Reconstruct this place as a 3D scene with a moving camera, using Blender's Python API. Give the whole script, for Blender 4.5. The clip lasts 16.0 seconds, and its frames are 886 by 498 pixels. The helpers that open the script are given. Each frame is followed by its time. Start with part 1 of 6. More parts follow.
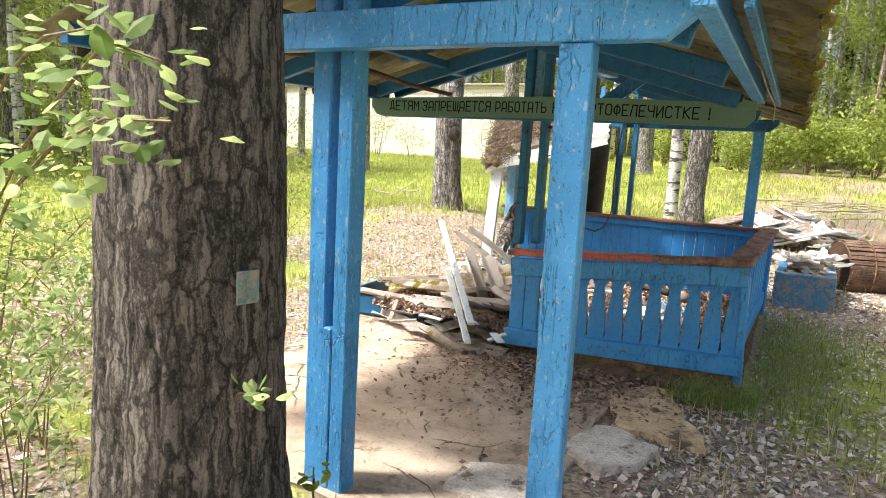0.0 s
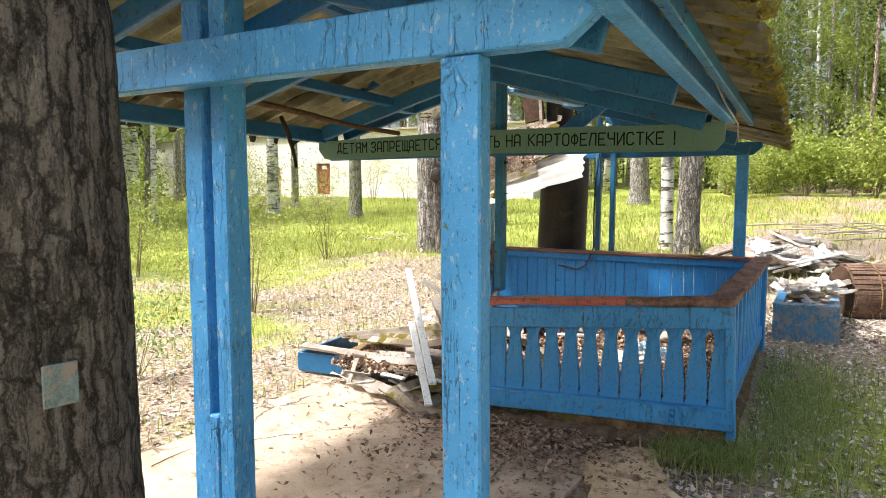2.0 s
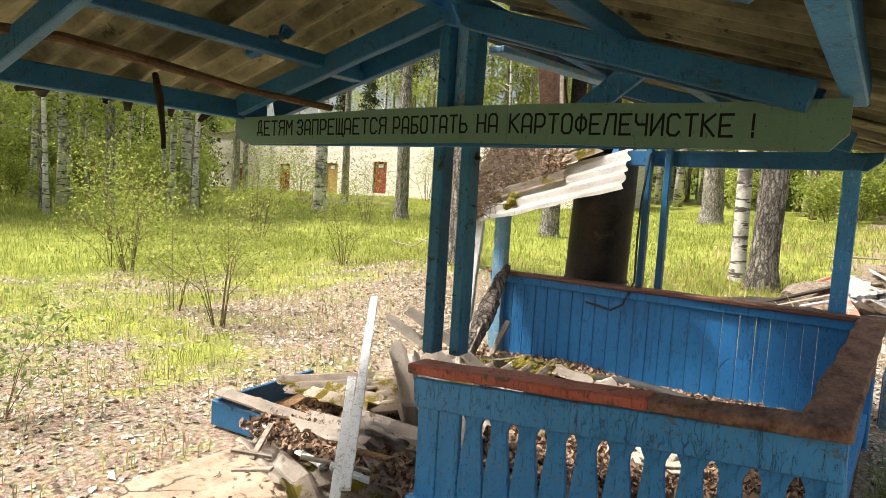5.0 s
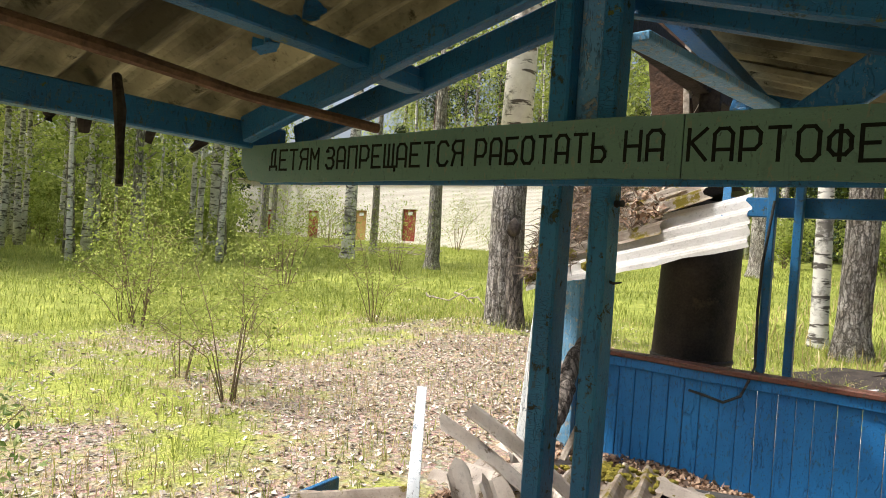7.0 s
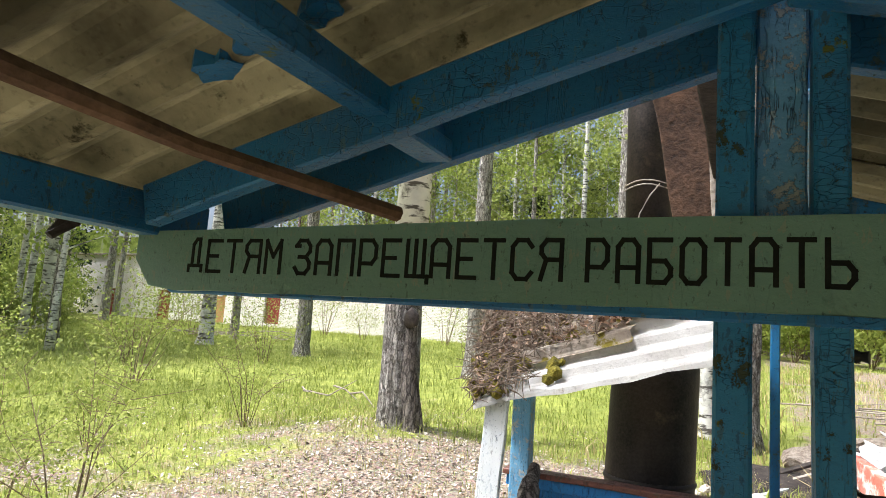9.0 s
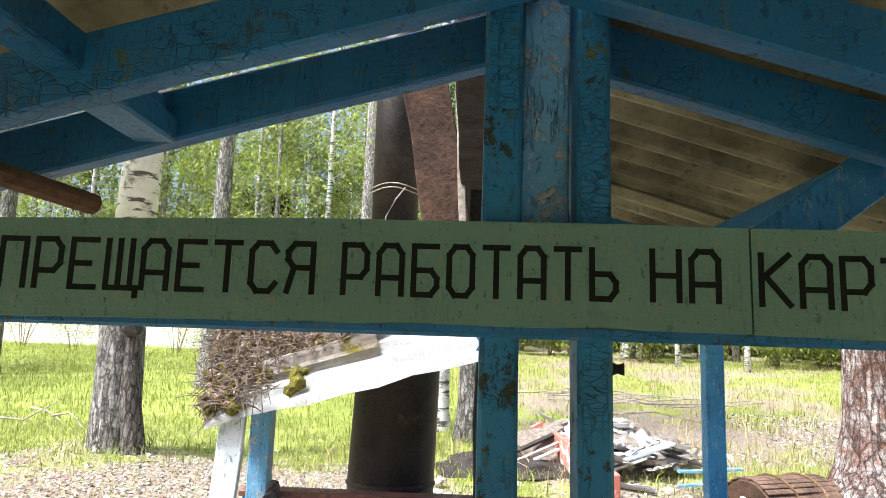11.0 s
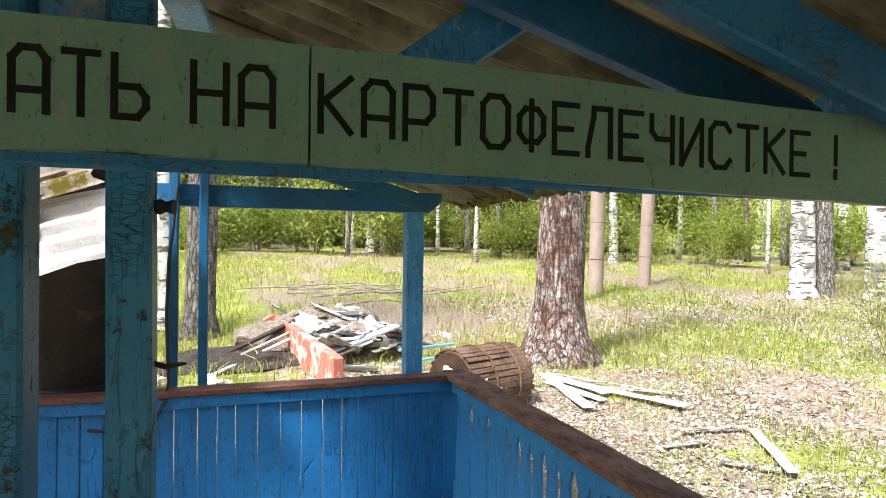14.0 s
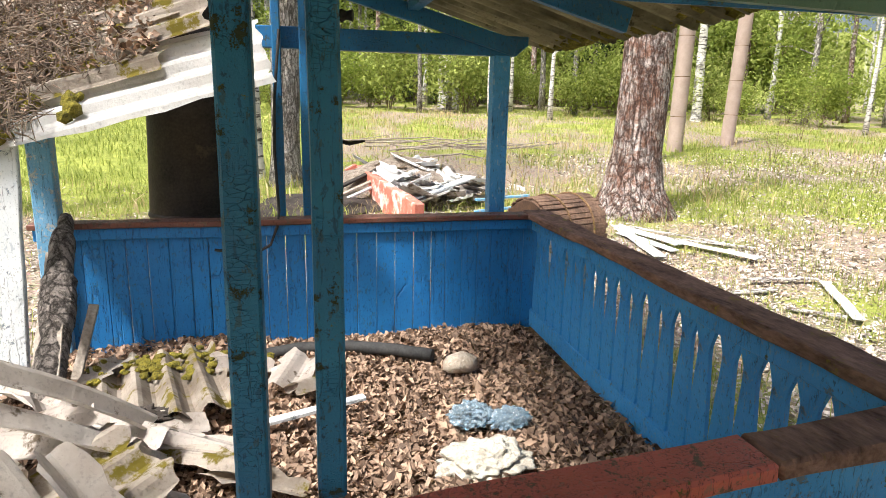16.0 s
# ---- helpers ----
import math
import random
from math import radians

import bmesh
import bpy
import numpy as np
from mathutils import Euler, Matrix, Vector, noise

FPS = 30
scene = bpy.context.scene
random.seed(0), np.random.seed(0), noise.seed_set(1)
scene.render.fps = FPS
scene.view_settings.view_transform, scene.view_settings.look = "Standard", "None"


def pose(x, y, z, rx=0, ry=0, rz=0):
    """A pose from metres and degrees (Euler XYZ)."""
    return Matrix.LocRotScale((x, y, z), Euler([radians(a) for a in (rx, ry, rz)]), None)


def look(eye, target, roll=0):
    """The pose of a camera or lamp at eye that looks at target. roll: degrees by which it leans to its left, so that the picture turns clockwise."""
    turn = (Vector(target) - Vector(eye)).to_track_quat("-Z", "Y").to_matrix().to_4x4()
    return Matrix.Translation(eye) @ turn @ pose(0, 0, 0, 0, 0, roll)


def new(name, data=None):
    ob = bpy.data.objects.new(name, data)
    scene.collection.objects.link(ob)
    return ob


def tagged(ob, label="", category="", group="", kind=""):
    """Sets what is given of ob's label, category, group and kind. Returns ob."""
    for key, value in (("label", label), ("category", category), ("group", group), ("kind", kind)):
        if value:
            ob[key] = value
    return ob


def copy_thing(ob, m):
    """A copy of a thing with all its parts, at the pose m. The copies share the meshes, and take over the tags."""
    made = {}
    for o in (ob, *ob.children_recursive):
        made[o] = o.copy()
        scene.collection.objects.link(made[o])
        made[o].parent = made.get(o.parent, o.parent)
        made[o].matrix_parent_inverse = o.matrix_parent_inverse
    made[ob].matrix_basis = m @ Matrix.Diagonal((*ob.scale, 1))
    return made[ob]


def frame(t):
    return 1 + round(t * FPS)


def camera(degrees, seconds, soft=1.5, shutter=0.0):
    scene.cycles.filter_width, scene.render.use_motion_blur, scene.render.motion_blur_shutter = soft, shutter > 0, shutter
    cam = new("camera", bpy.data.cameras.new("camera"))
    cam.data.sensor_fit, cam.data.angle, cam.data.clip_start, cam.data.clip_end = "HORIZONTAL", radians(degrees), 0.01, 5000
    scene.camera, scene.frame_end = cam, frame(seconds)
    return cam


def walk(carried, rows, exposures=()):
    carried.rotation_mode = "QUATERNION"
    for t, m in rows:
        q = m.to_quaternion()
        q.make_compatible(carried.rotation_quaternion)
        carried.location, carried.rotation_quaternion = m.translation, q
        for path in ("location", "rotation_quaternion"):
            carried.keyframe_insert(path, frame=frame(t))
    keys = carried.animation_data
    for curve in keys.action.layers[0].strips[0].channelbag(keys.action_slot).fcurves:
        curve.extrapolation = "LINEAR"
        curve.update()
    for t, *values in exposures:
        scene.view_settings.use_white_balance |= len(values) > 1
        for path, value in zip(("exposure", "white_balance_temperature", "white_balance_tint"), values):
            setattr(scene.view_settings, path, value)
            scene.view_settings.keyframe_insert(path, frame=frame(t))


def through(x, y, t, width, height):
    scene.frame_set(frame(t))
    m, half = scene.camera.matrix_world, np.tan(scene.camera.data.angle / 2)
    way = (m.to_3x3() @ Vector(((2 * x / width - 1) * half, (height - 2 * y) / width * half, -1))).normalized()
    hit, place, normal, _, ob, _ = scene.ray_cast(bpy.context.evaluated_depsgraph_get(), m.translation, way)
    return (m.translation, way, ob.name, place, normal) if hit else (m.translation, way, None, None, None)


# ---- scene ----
cam = camera(69.1, 16.0, 0.75)
PATH = [
    (0, (1.737, -4.537, 1.516), (0.801, -2.796, 1.216), 3.3),
    (0.5, (1.733, -4.528, 1.517), (0.832, -2.771, 1.202), 3.7),
    (1, (1.775, -4.376, 1.529), (0.855, -2.61, 1.332), 2.8),
    (1.5, (1.845, -4.195, 1.544), (0.843, -2.478, 1.332), 1.3),
    (2, (1.847, -3.968, 1.533), (0.883, -2.225, 1.358), 0.1),
    (2.5, (1.838, -3.67, 1.56), (0.901, -1.908, 1.435), 0.4),
    (3, (1.893, -3.402, 1.551), (0.874, -1.685, 1.435), -0.2),
    (3.5, (1.954, -3.109, 1.55), (0.859, -1.46, 1.263), 2.3),
    (4, (1.859, -2.792, 1.535), (0.752, -1.145, 1.286), 2.5),
    (4.2, (1.807, -2.676, 1.555), (0.679, -1.037, 1.347), 3.3),
    (6.3, (1.109, -1.836, 1.574), (-0.011, -0.183, 1.455), 2.8),
    (6.5, (1.013, -1.752, 1.577), (-0.117, -0.103, 1.524), 2.7),
    (7, (0.76, -1.549, 1.607), (-0.449, 0.044, 1.58), 4.0),
    (7.5, (0.452, -1.46, 1.613), (-0.549, 0.27, 1.686), 3.8),
    (8, (0.222, -1.38, 1.652), (-0.672, 0.409, 1.679), 4.1),
    (8.2, (0.156, -1.324, 1.672), (-0.805, 0.426, 1.8), 4.2),
    (10.3, (-0.233, -0.961, 1.76), (-0.658, 0.969, 2.068), 3.5),
    (10.5, (-0.193, -0.953, 1.76), (-0.536, 0.994, 2.066), 3.8),
    (11, (-0.128, -0.944, 1.764), (-0.223, 1.032, 2.057), 1.9),
    (11.5, (-0.06, -0.917, 1.76), (0.059, 1.061, 2.031), 1.2),
    (12, (-0.011, -0.895, 1.754), (0.307, 1.065, 1.994), 1.0),
    (12.5, (0.041, -0.875, 1.752), (0.555, 1.046, 1.964), 0.6),
    (13, (0.095, -0.863, 1.749), (0.788, 1.005, 1.928), -0.4),
    (13.5, (0.14, -0.859, 1.728), (0.902, 0.986, 1.859), -0.9),
    (14, (0.164, -0.847, 1.685), (0.822, 1.041, 1.681), 0.6),
    (14.5, (0.152, -0.833, 1.662), (0.658, 1.096, 1.516), 1.4),
    (15, (0.158, -0.848, 1.645), (0.648, 1.068, 1.346), 1.5),
    (15.5, (0.129, -0.887, 1.626), (0.627, 1.004, 1.207), 2.2),
    (16, (0.003, -1.06, 1.593), (0.45, 0.839, 1.156), 1.1),
]
EXPOSURES = [(0, 1.32, 6050, 10), (3.0, 1.36, 6000, 10), (3.6, 1.25, 6500, 10), (4.2, 1.12, 6550, 10), (6.5, 0.78, 6150, 10), (7, 0.78, 6100, 10), (8, 0.80, 5900, 10), (10.5, 1.32, 5450, 10), (12.5, 1.42, 5450, 10), (13.5, 1.32, 5550, 10), (14.5, 1.02, 5850, 10), (16, 1.05, 5950, 10)]
walk(cam, [(t, look(eye, target, roll)) for t, eye, target, roll in PATH], EXPOSURES)

# ---- world, sun ----
world = bpy.data.worlds.new("world")
scene.world = world
world.use_nodes = True
sky = world.node_tree.nodes.new("ShaderNodeTexSky")
sky.sky_type, sky.sun_disc = "NISHITA", False
SUN_ELEVATION, SUN_AZIMUTH = 57.0, 238.0  # azimuth clockwise from +y
sky.sun_elevation, sky.sun_rotation = radians(SUN_ELEVATION), radians(SUN_AZIMUTH)
sky.dust_density, sky.air_density, sky.ozone_density = 8.0, 1.0, 0.3
background = world.node_tree.nodes["Background"]
background.inputs["Strength"].default_value = 0.125
world.node_tree.links.new(sky.outputs["Color"], background.inputs["Color"])
sun_data = bpy.data.lights.new("sun", "SUN")
sun_data.energy, sun_data.angle, sun_data.color = 3.3, radians(6), (1.0, 0.94, 0.84)
sun = new("sun", sun_data)
sun_way = Vector((math.sin(radians(SUN_AZIMUTH)) * math.cos(radians(SUN_ELEVATION)), math.cos(radians(SUN_AZIMUTH)) * math.cos(radians(SUN_ELEVATION)), math.sin(radians(SUN_ELEVATION))))
sun.matrix_world = look(sun_way * 60, (0, 0, 0))


# ---- materials ----
class Nodes:
    """A node material under construction."""

    def __init__(self, name, roughness=0.8, metallic=0.0, specular=0.3):
        self.m = bpy.data.materials.new(name)
        self.m.use_nodes = True
        self.t = self.m.node_tree
        self.b = self.t.nodes["Principled BSDF"]
        self.b.inputs["Roughness"].default_value = roughness
        self.b.inputs["Metallic"].default_value = metallic
        self.b.inputs["Specular IOR Level"].default_value = specular
        self.coord = self.t.nodes.new("ShaderNodeTexCoord").outputs["Object"]

    def node(self, kind, **inputs):
        n = self.t.nodes.new(kind)
        for key, value in inputs.items():
            self.put(n.inputs[key.replace("_", " ")], value)
        return n

    def put(self, socket, value):
        if isinstance(value, bpy.types.NodeSocket):
            self.t.links.new(value, socket)
        else:
            socket.default_value = value

    def stretched(self, x, y, z, rx=0, ry=0, rz=0):
        n = self.node("ShaderNodeMapping", Vector=self.coord, Scale=(x, y, z), Rotation=(radians(rx), radians(ry), radians(rz)))
        return n.outputs[0]

    def noise(self, scale, detail=4.0, rough=0.6, vector=None, distortion=0.0):
        return self.node("ShaderNodeTexNoise", Vector=vector or self.coord, Scale=scale, Detail=detail, Roughness=rough, Distortion=distortion).outputs["Fac"]

    def cells(self, scale, feature="F1", vector=None, out="Distance"):
        n = self.t.nodes.new("ShaderNodeTexVoronoi")
        n.feature = feature
        self.put(n.inputs["Vector"], vector or self.coord)
        self.put(n.inputs["Scale"], scale)
        return n.outputs[out]

    def ramp(self, fac, low, high, a=0.0, b=1.0):
        n = self.t.nodes.new("ShaderNodeMapRange")
        for i, v in enumerate((fac, low, high, a, b)):
            self.put(n.inputs[i], v)
        return n.outputs[0]

    def mix(self, fac, a, b, blend="MIX"):
        n = self.t.nodes.new("ShaderNodeMix")
        n.data_type, n.blend_type = "RGBA", blend
        self.put(n.inputs[0], fac)
        for socket, v in ((n.inputs[6], a), (n.inputs[7], b)):
            self.put(socket, v if isinstance(v, bpy.types.NodeSocket) else (*v, 1.0))
        return n.outputs[2]

    def calc(self, op, a, b=0.0):
        n = self.t.nodes.new("ShaderNodeMath")
        n.operation = op
        self.put(n.inputs[0], a)
        self.put(n.inputs[1], b)
        return n.outputs[0]

    def island(self):
        return self.t.nodes.new("ShaderNodeNewGeometry").outputs["Random Per Island"]

    def per_object(self):
        return self.t.nodes.new("ShaderNodeObjectInfo").outputs["Random"]

    def done(self, colour, height=None, strength=0.4, distance=0.01, roughness=None):
        self.put(self.b.inputs["Base Color"], colour if isinstance(colour, bpy.types.NodeSocket) else (*colour, 1.0))
        if roughness is not None:
            self.put(self.b.inputs["Roughness"], roughness)
        if height is not None:
            n = self.node("ShaderNodeBump", Strength=strength, Distance=distance, Height=height)
            self.put(self.b.inputs["Normal"], n.outputs[0])
        return self.m


def rough_surface(name, dark, light, scale=6.0, fine=60.0, roughness=0.85, bump=0.5, distance=0.01, stain=None, stain_low=0.58, stretch=None, metallic=0.0):
    """Two scales of grain, and stains of a second colour where given."""
    k = Nodes(name, roughness, metallic)
    v = k.stretched(*stretch) if stretch else None
    big, small = k.noise(scale, 5, 0.62, v), k.noise(fine, 3, 0.6, v)
    col = k.mix(k.ramp(k.calc("ADD", k.calc("MULTIPLY", big, 0.6), k.calc("MULTIPLY", small, 0.4)), 0.35, 0.65), dark, light)
    if stain:
        col = k.mix(k.ramp(k.noise(scale * 0.6, 6, 0.7), stain_low, stain_low + 0.08), col, stain)
    return k.done(col, k.calc("ADD", k.calc("MULTIPLY", big, 0.6), small), bump, distance)


def paint(name, colour, deep, bare, peel=0.66, crackle=26.0, lichen=None, grain=0.13, strength=0.45, splits=0.85, spread=0.5):
    """Old oil paint on wood: brush tone, crackled flakes, bare spots, lichen."""
    k = Nodes(name, 0.48, 0.0, 0.4)
    tone = k.noise(3.0, 4, 0.6)
    col = k.mix(k.ramp(tone, 0.35, 0.7), deep, colour)
    speck = k.noise(130, 2, 0.5)
    col = k.mix(k.ramp(speck, 0.6, 0.75, 0.0, 0.35), col, bare)
    edge = k.cells(crackle, "DISTANCE_TO_EDGE", k.mix(0.04, k.stretched(1.0, 1.0, grain), k.node("ShaderNodeTexNoise", Vector=k.coord, Scale=14.0, Detail=4.0).outputs["Color"]))
    crack = k.calc("MULTIPLY", k.ramp(edge, 0.0, 0.05, 1.0, 0.0), k.ramp(k.noise(5, 4, 0.7), spread, spread + 0.12))
    col = k.mix(k.calc("MULTIPLY", crack, strength), col, tuple(c * 0.22 for c in colour))
    fleck = k.noise(48, 4, 0.65, k.stretched(1, 1, 0.45))
    col = k.mix(k.ramp(fleck, 0.60, 0.63, 0.0, 0.55), col, bare)
    col = k.mix(k.ramp(fleck, 0.37, 0.34, 0.0, 0.6), col, tuple(c * 0.35 for c in deep))
    split = k.ramp(k.calc("ABSOLUTE", k.calc("SUBTRACT", k.noise(20, 4, 0.6, k.mix(0.02, k.stretched(1, 1, 0.05), k.node("ShaderNodeTexNoise", Vector=k.coord, Scale=9.0, Detail=3.0).outputs["Color"])), 0.5)), 0.0, 0.010, 1.0, 0.0)
    split = k.calc("MULTIPLY", split, k.ramp(k.noise(3.2, 4, 0.7), 0.47, 0.56, 0.0, splits))
    col = k.mix(split, col, tuple(c * 0.16 for c in colour))
    pits = k.ramp(k.noise(85, 5, 0.7, k.stretched(1, 1, 0.6)), 0.60, 0.655, 0.0, 0.75)
    col = k.mix(pits, col, tuple(c * 0.2 for c in deep))
    gone = k.ramp(k.noise(17, 8, 0.78), peel, peel + 0.02)
    col = k.mix(gone, col, k.mix(k.noise(60, 3), bare, tuple(c * 0.45 for c in bare)))
    if lichen:
        col = k.mix(k.ramp(k.noise(9, 6, 0.75), 0.655, 0.68), col, lichen)
    height = k.calc("SUBTRACT", k.calc("SUBTRACT", k.calc("MULTIPLY", k.noise(70, 5, 0.7), 0.6), k.calc("MAXIMUM", gone, split)), crack)
    return k.done(col, height, 0.75, 0.006, k.ramp(gone, 0, 1, 0.45, 0.85))


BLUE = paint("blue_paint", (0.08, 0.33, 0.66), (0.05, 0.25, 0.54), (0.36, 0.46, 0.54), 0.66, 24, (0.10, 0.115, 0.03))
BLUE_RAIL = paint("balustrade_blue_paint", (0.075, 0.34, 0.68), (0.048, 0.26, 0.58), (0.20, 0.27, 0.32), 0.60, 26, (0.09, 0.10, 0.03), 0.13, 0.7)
# Old flaking blue, its base darkened to paint in the shade under the roof.
BLUE_OLD_SHADED = paint("shaded_old_blue_paint", (0.020, 0.15, 0.33), (0.013, 0.10, 0.235), (0.08, 0.12, 0.12), 0.60, 30, (0.09, 0.105, 0.025), 2.4, 0.16, 0.35)
BLUE_POST = paint("flaking_post_paint", (0.03, 0.21, 0.40), (0.02, 0.13, 0.28), (0.05, 0.065, 0.04), 0.59, 40, (0.10, 0.11, 0.015), 2.8, 0.45, 0.7, 0.48)
BLUE_DEEP = paint("deep_blue_paint", (0.026, 0.205, 0.51), (0.019, 0.155, 0.41), (0.05, 0.10, 0.12), 0.69, 14)
PALE_BLUE = paint("pale_blue_paint", (0.20, 0.42, 0.62), (0.12, 0.33, 0.56), (0.55, 0.58, 0.56), 0.55, 30)
BROWN_RAIL = paint("worn_brown_paint", (0.20, 0.075, 0.05), (0.13, 0.055, 0.038), (0.15, 0.11, 0.08), 0.56, 18, (0.09, 0.08, 0.03))
FLAKED_BLUE = paint("flaked_blue_limewash", (0.10, 0.28, 0.46), (0.07, 0.21, 0.36), (0.40, 0.39, 0.36), 0.50, 20, (0.12, 0.12, 0.05))
RED_RAIL = paint("red_brown_paint", (0.60, 0.15, 0.10), (0.42, 0.095, 0.06), (0.25, 0.17, 0.11), 0.57, 18, (0.12, 0.10, 0.02))
GREEN_SIGN = paint("pale_green_paint", (0.13, 0.23, 0.178), (0.112, 0.20, 0.157), (0.20, 0.21, 0.15), 0.73, 5, None, 0.13, 0.3, 0.12)
WHITE_PLANK = paint("whitewash", (0.78, 0.79, 0.78), (0.62, 0.65, 0.66), (0.30, 0.36, 0.42), 0.60, 10)
DIRTY_PLANK = paint("dirty_peeling_white", (0.66, 0.64, 0.60), (0.48, 0.45, 0.41), (0.22, 0.17, 0.13), 0.52, 18)
RUBBLE_SOIL = rough_surface("crumbled_plaster_soil", (0.13, 0.09, 0.06), (0.50, 0.43, 0.35), 14, 60, 0.95, 1.0, 0.04)
BLACK_LETTER = rough_surface("black_letter_paint", (0.003, 0.004, 0.003), (0.010, 0.012, 0.009), 20, 150, 0.95, 0.2, 0.002)
MOSSY_RAIL = rough_surface("mossy_weathered_rail", (0.085, 0.042, 0.028), (0.38, 0.215, 0.15), 12, 60, 0.9, 1.0, 0.015, (0.27, 0.20, 0.03), 0.60, (1, 0.35, 1))
GREY_WOOD = rough_surface("weathered_grey_wood", (0.16, 0.13, 0.10), (0.48, 0.42, 0.35), 5, 40, 0.9, 0.8, 0.006, (0.08, 0.06, 0.04), 0.63)
ROTTEN_WOOD = rough_surface("rotten_brown_wood", (0.05, 0.028, 0.014), (0.30, 0.18, 0.09), 9, 50, 0.95, 1.0, 0.02, (0.13, 0.11, 0.02), 0.55)
EARTH = rough_surface("crumbly_brown_earth", (0.07, 0.045, 0.028), (0.26, 0.18, 0.115), 16, 90, 0.95, 1.0, 0.03)
DARK_ROT = rough_surface("dark_brown_rotten_board", (0.02, 0.012, 0.008), (0.095, 0.052, 0.03), 9, 50, 0.95, 0.8, 0.01)
DARK_WOOD = rough_surface("dark_wet_wood", (0.012, 0.01, 0.008), (0.07, 0.055, 0.045), 8, 60, 0.85, 0.7, 0.006)
BROWN_POLE = rough_surface("brown_bare_pole", (0.06, 0.035, 0.02), (0.17, 0.10, 0.06), 8, 70, 0.85, 0.5, 0.006)
RED_PLASTER = rough_surface("red_painted_board", (0.42, 0.10, 0.06), (0.58, 0.24, 0.18), 6, 60, 0.8, 0.4, 0.004, (0.70, 0.62, 0.55), 0.50)
STONE = rough_surface("pale_stone", (0.34, 0.27, 0.20), (0.62, 0.54, 0.44), 8, 60, 0.9, 0.8, 0.015)
SLAB = rough_surface("pale_broken_slab", (0.40, 0.33, 0.25), (0.78, 0.71, 0.62), 9, 60, 0.9, 1.0, 0.015, (0.20, 0.15, 0.10), 0.56)
YELLOW_SLAB = rough_surface("ochre_paving_slab", (0.46, 0.32, 0.18), (0.78, 0.59, 0.37), 7, 60, 0.9, 0.8, 0.01, (0.16, 0.11, 0.07), 0.54)
RUSTY_PIPE = rough_surface("sooty_rusted_steel", (0.012, 0.010, 0.009), (0.055, 0.042, 0.034), 4, 60, 0.55, 0.35, 0.004, (0.10, 0.07, 0.048), 0.62, None, 0.35)
BLACK_RUBBER = rough_surface("black_rubber", (0.02, 0.02, 0.02), (0.06, 0.058, 0.055), 15, 90, 0.75, 0.3, 0.003)
BARREL_WOOD = rough_surface("split_log_wood", (0.045, 0.026, 0.018), (0.21, 0.13, 0.085), 5, 34, 0.9, 0.9, 0.012)
MOSS = rough_surface("yellow_moss", (0.06, 0.055, 0.008), (0.30, 0.25, 0.03), 22, 120, 1.0, 1.0, 0.02)
DOOR_RED = rough_surface("dull_red_door_paint", (0.17, 0.025, 0.018), (0.27, 0.05, 0.04), 2, 20, 0.7, 0.2, 0.004)
DOOR_OCHRE = rough_surface("ochre_door_paint", (0.30, 0.17, 0.06), (0.42, 0.26, 0.11), 2, 20, 0.7, 0.2, 0.004)
POLE_CLAY = rough_surface("pinkish_cement_pipe", (0.33, 0.25, 0.21), (0.42, 0.33, 0.28), 5, 30, 0.85, 0.3, 0.01)
CLOTH = rough_surface("dirty_cream_cloth", (0.42, 0.37, 0.29), (0.70, 0.65, 0.55), 12, 70, 0.95, 0.9, 0.015)


def slate(name, dark, light, moss, low):
    k = Nodes(name, 0.9)
    big, small = k.noise(2.2, 6, 0.66), k.noise(55, 4, 0.6)
    col = k.mix(k.ramp(big, 0.36, 0.64), dark, light)
    col = k.mix(k.ramp(small, 0.55, 0.72, 0.0, 0.4), col, tuple(c * 0.45 for c in dark))
    if moss:
        col = k.mix(k.ramp(k.noise(6, 6, 0.7), low, low + 0.06), col, moss)
    return k.done(col, k.calc("ADD", small, k.noise(14, 4)), 0.5, 0.006)


ROOF_SLATE = slate("asbestos_roof_sheet", (0.105, 0.095, 0.058), (0.31, 0.28, 0.18), (0.05, 0.045, 0.022), 0.60)
WHITE_SLATE = slate("pale_asbestos_sheet", (0.62, 0.60, 0.57), (0.84, 0.83, 0.81), (0.40, 0.34, 0.28), 0.64)
GREY_SLATE = slate("weathered_asbestos_sheet", (0.38, 0.33, 0.28), (0.66, 0.60, 0.54), (0.16, 0.12, 0.08), 0.57)
BLEACHED_SLATE = slate("bleached_asbestos_sheet", (0.50, 0.44, 0.38), (0.76, 0.71, 0.65), (0.22, 0.17, 0.12), 0.60)
MOSSY_SLATE = slate("mossy_asbestos_sheet", (0.26, 0.21, 0.16), (0.60, 0.53, 0.45), (0.20, 0.16, 0.02), 0.53)


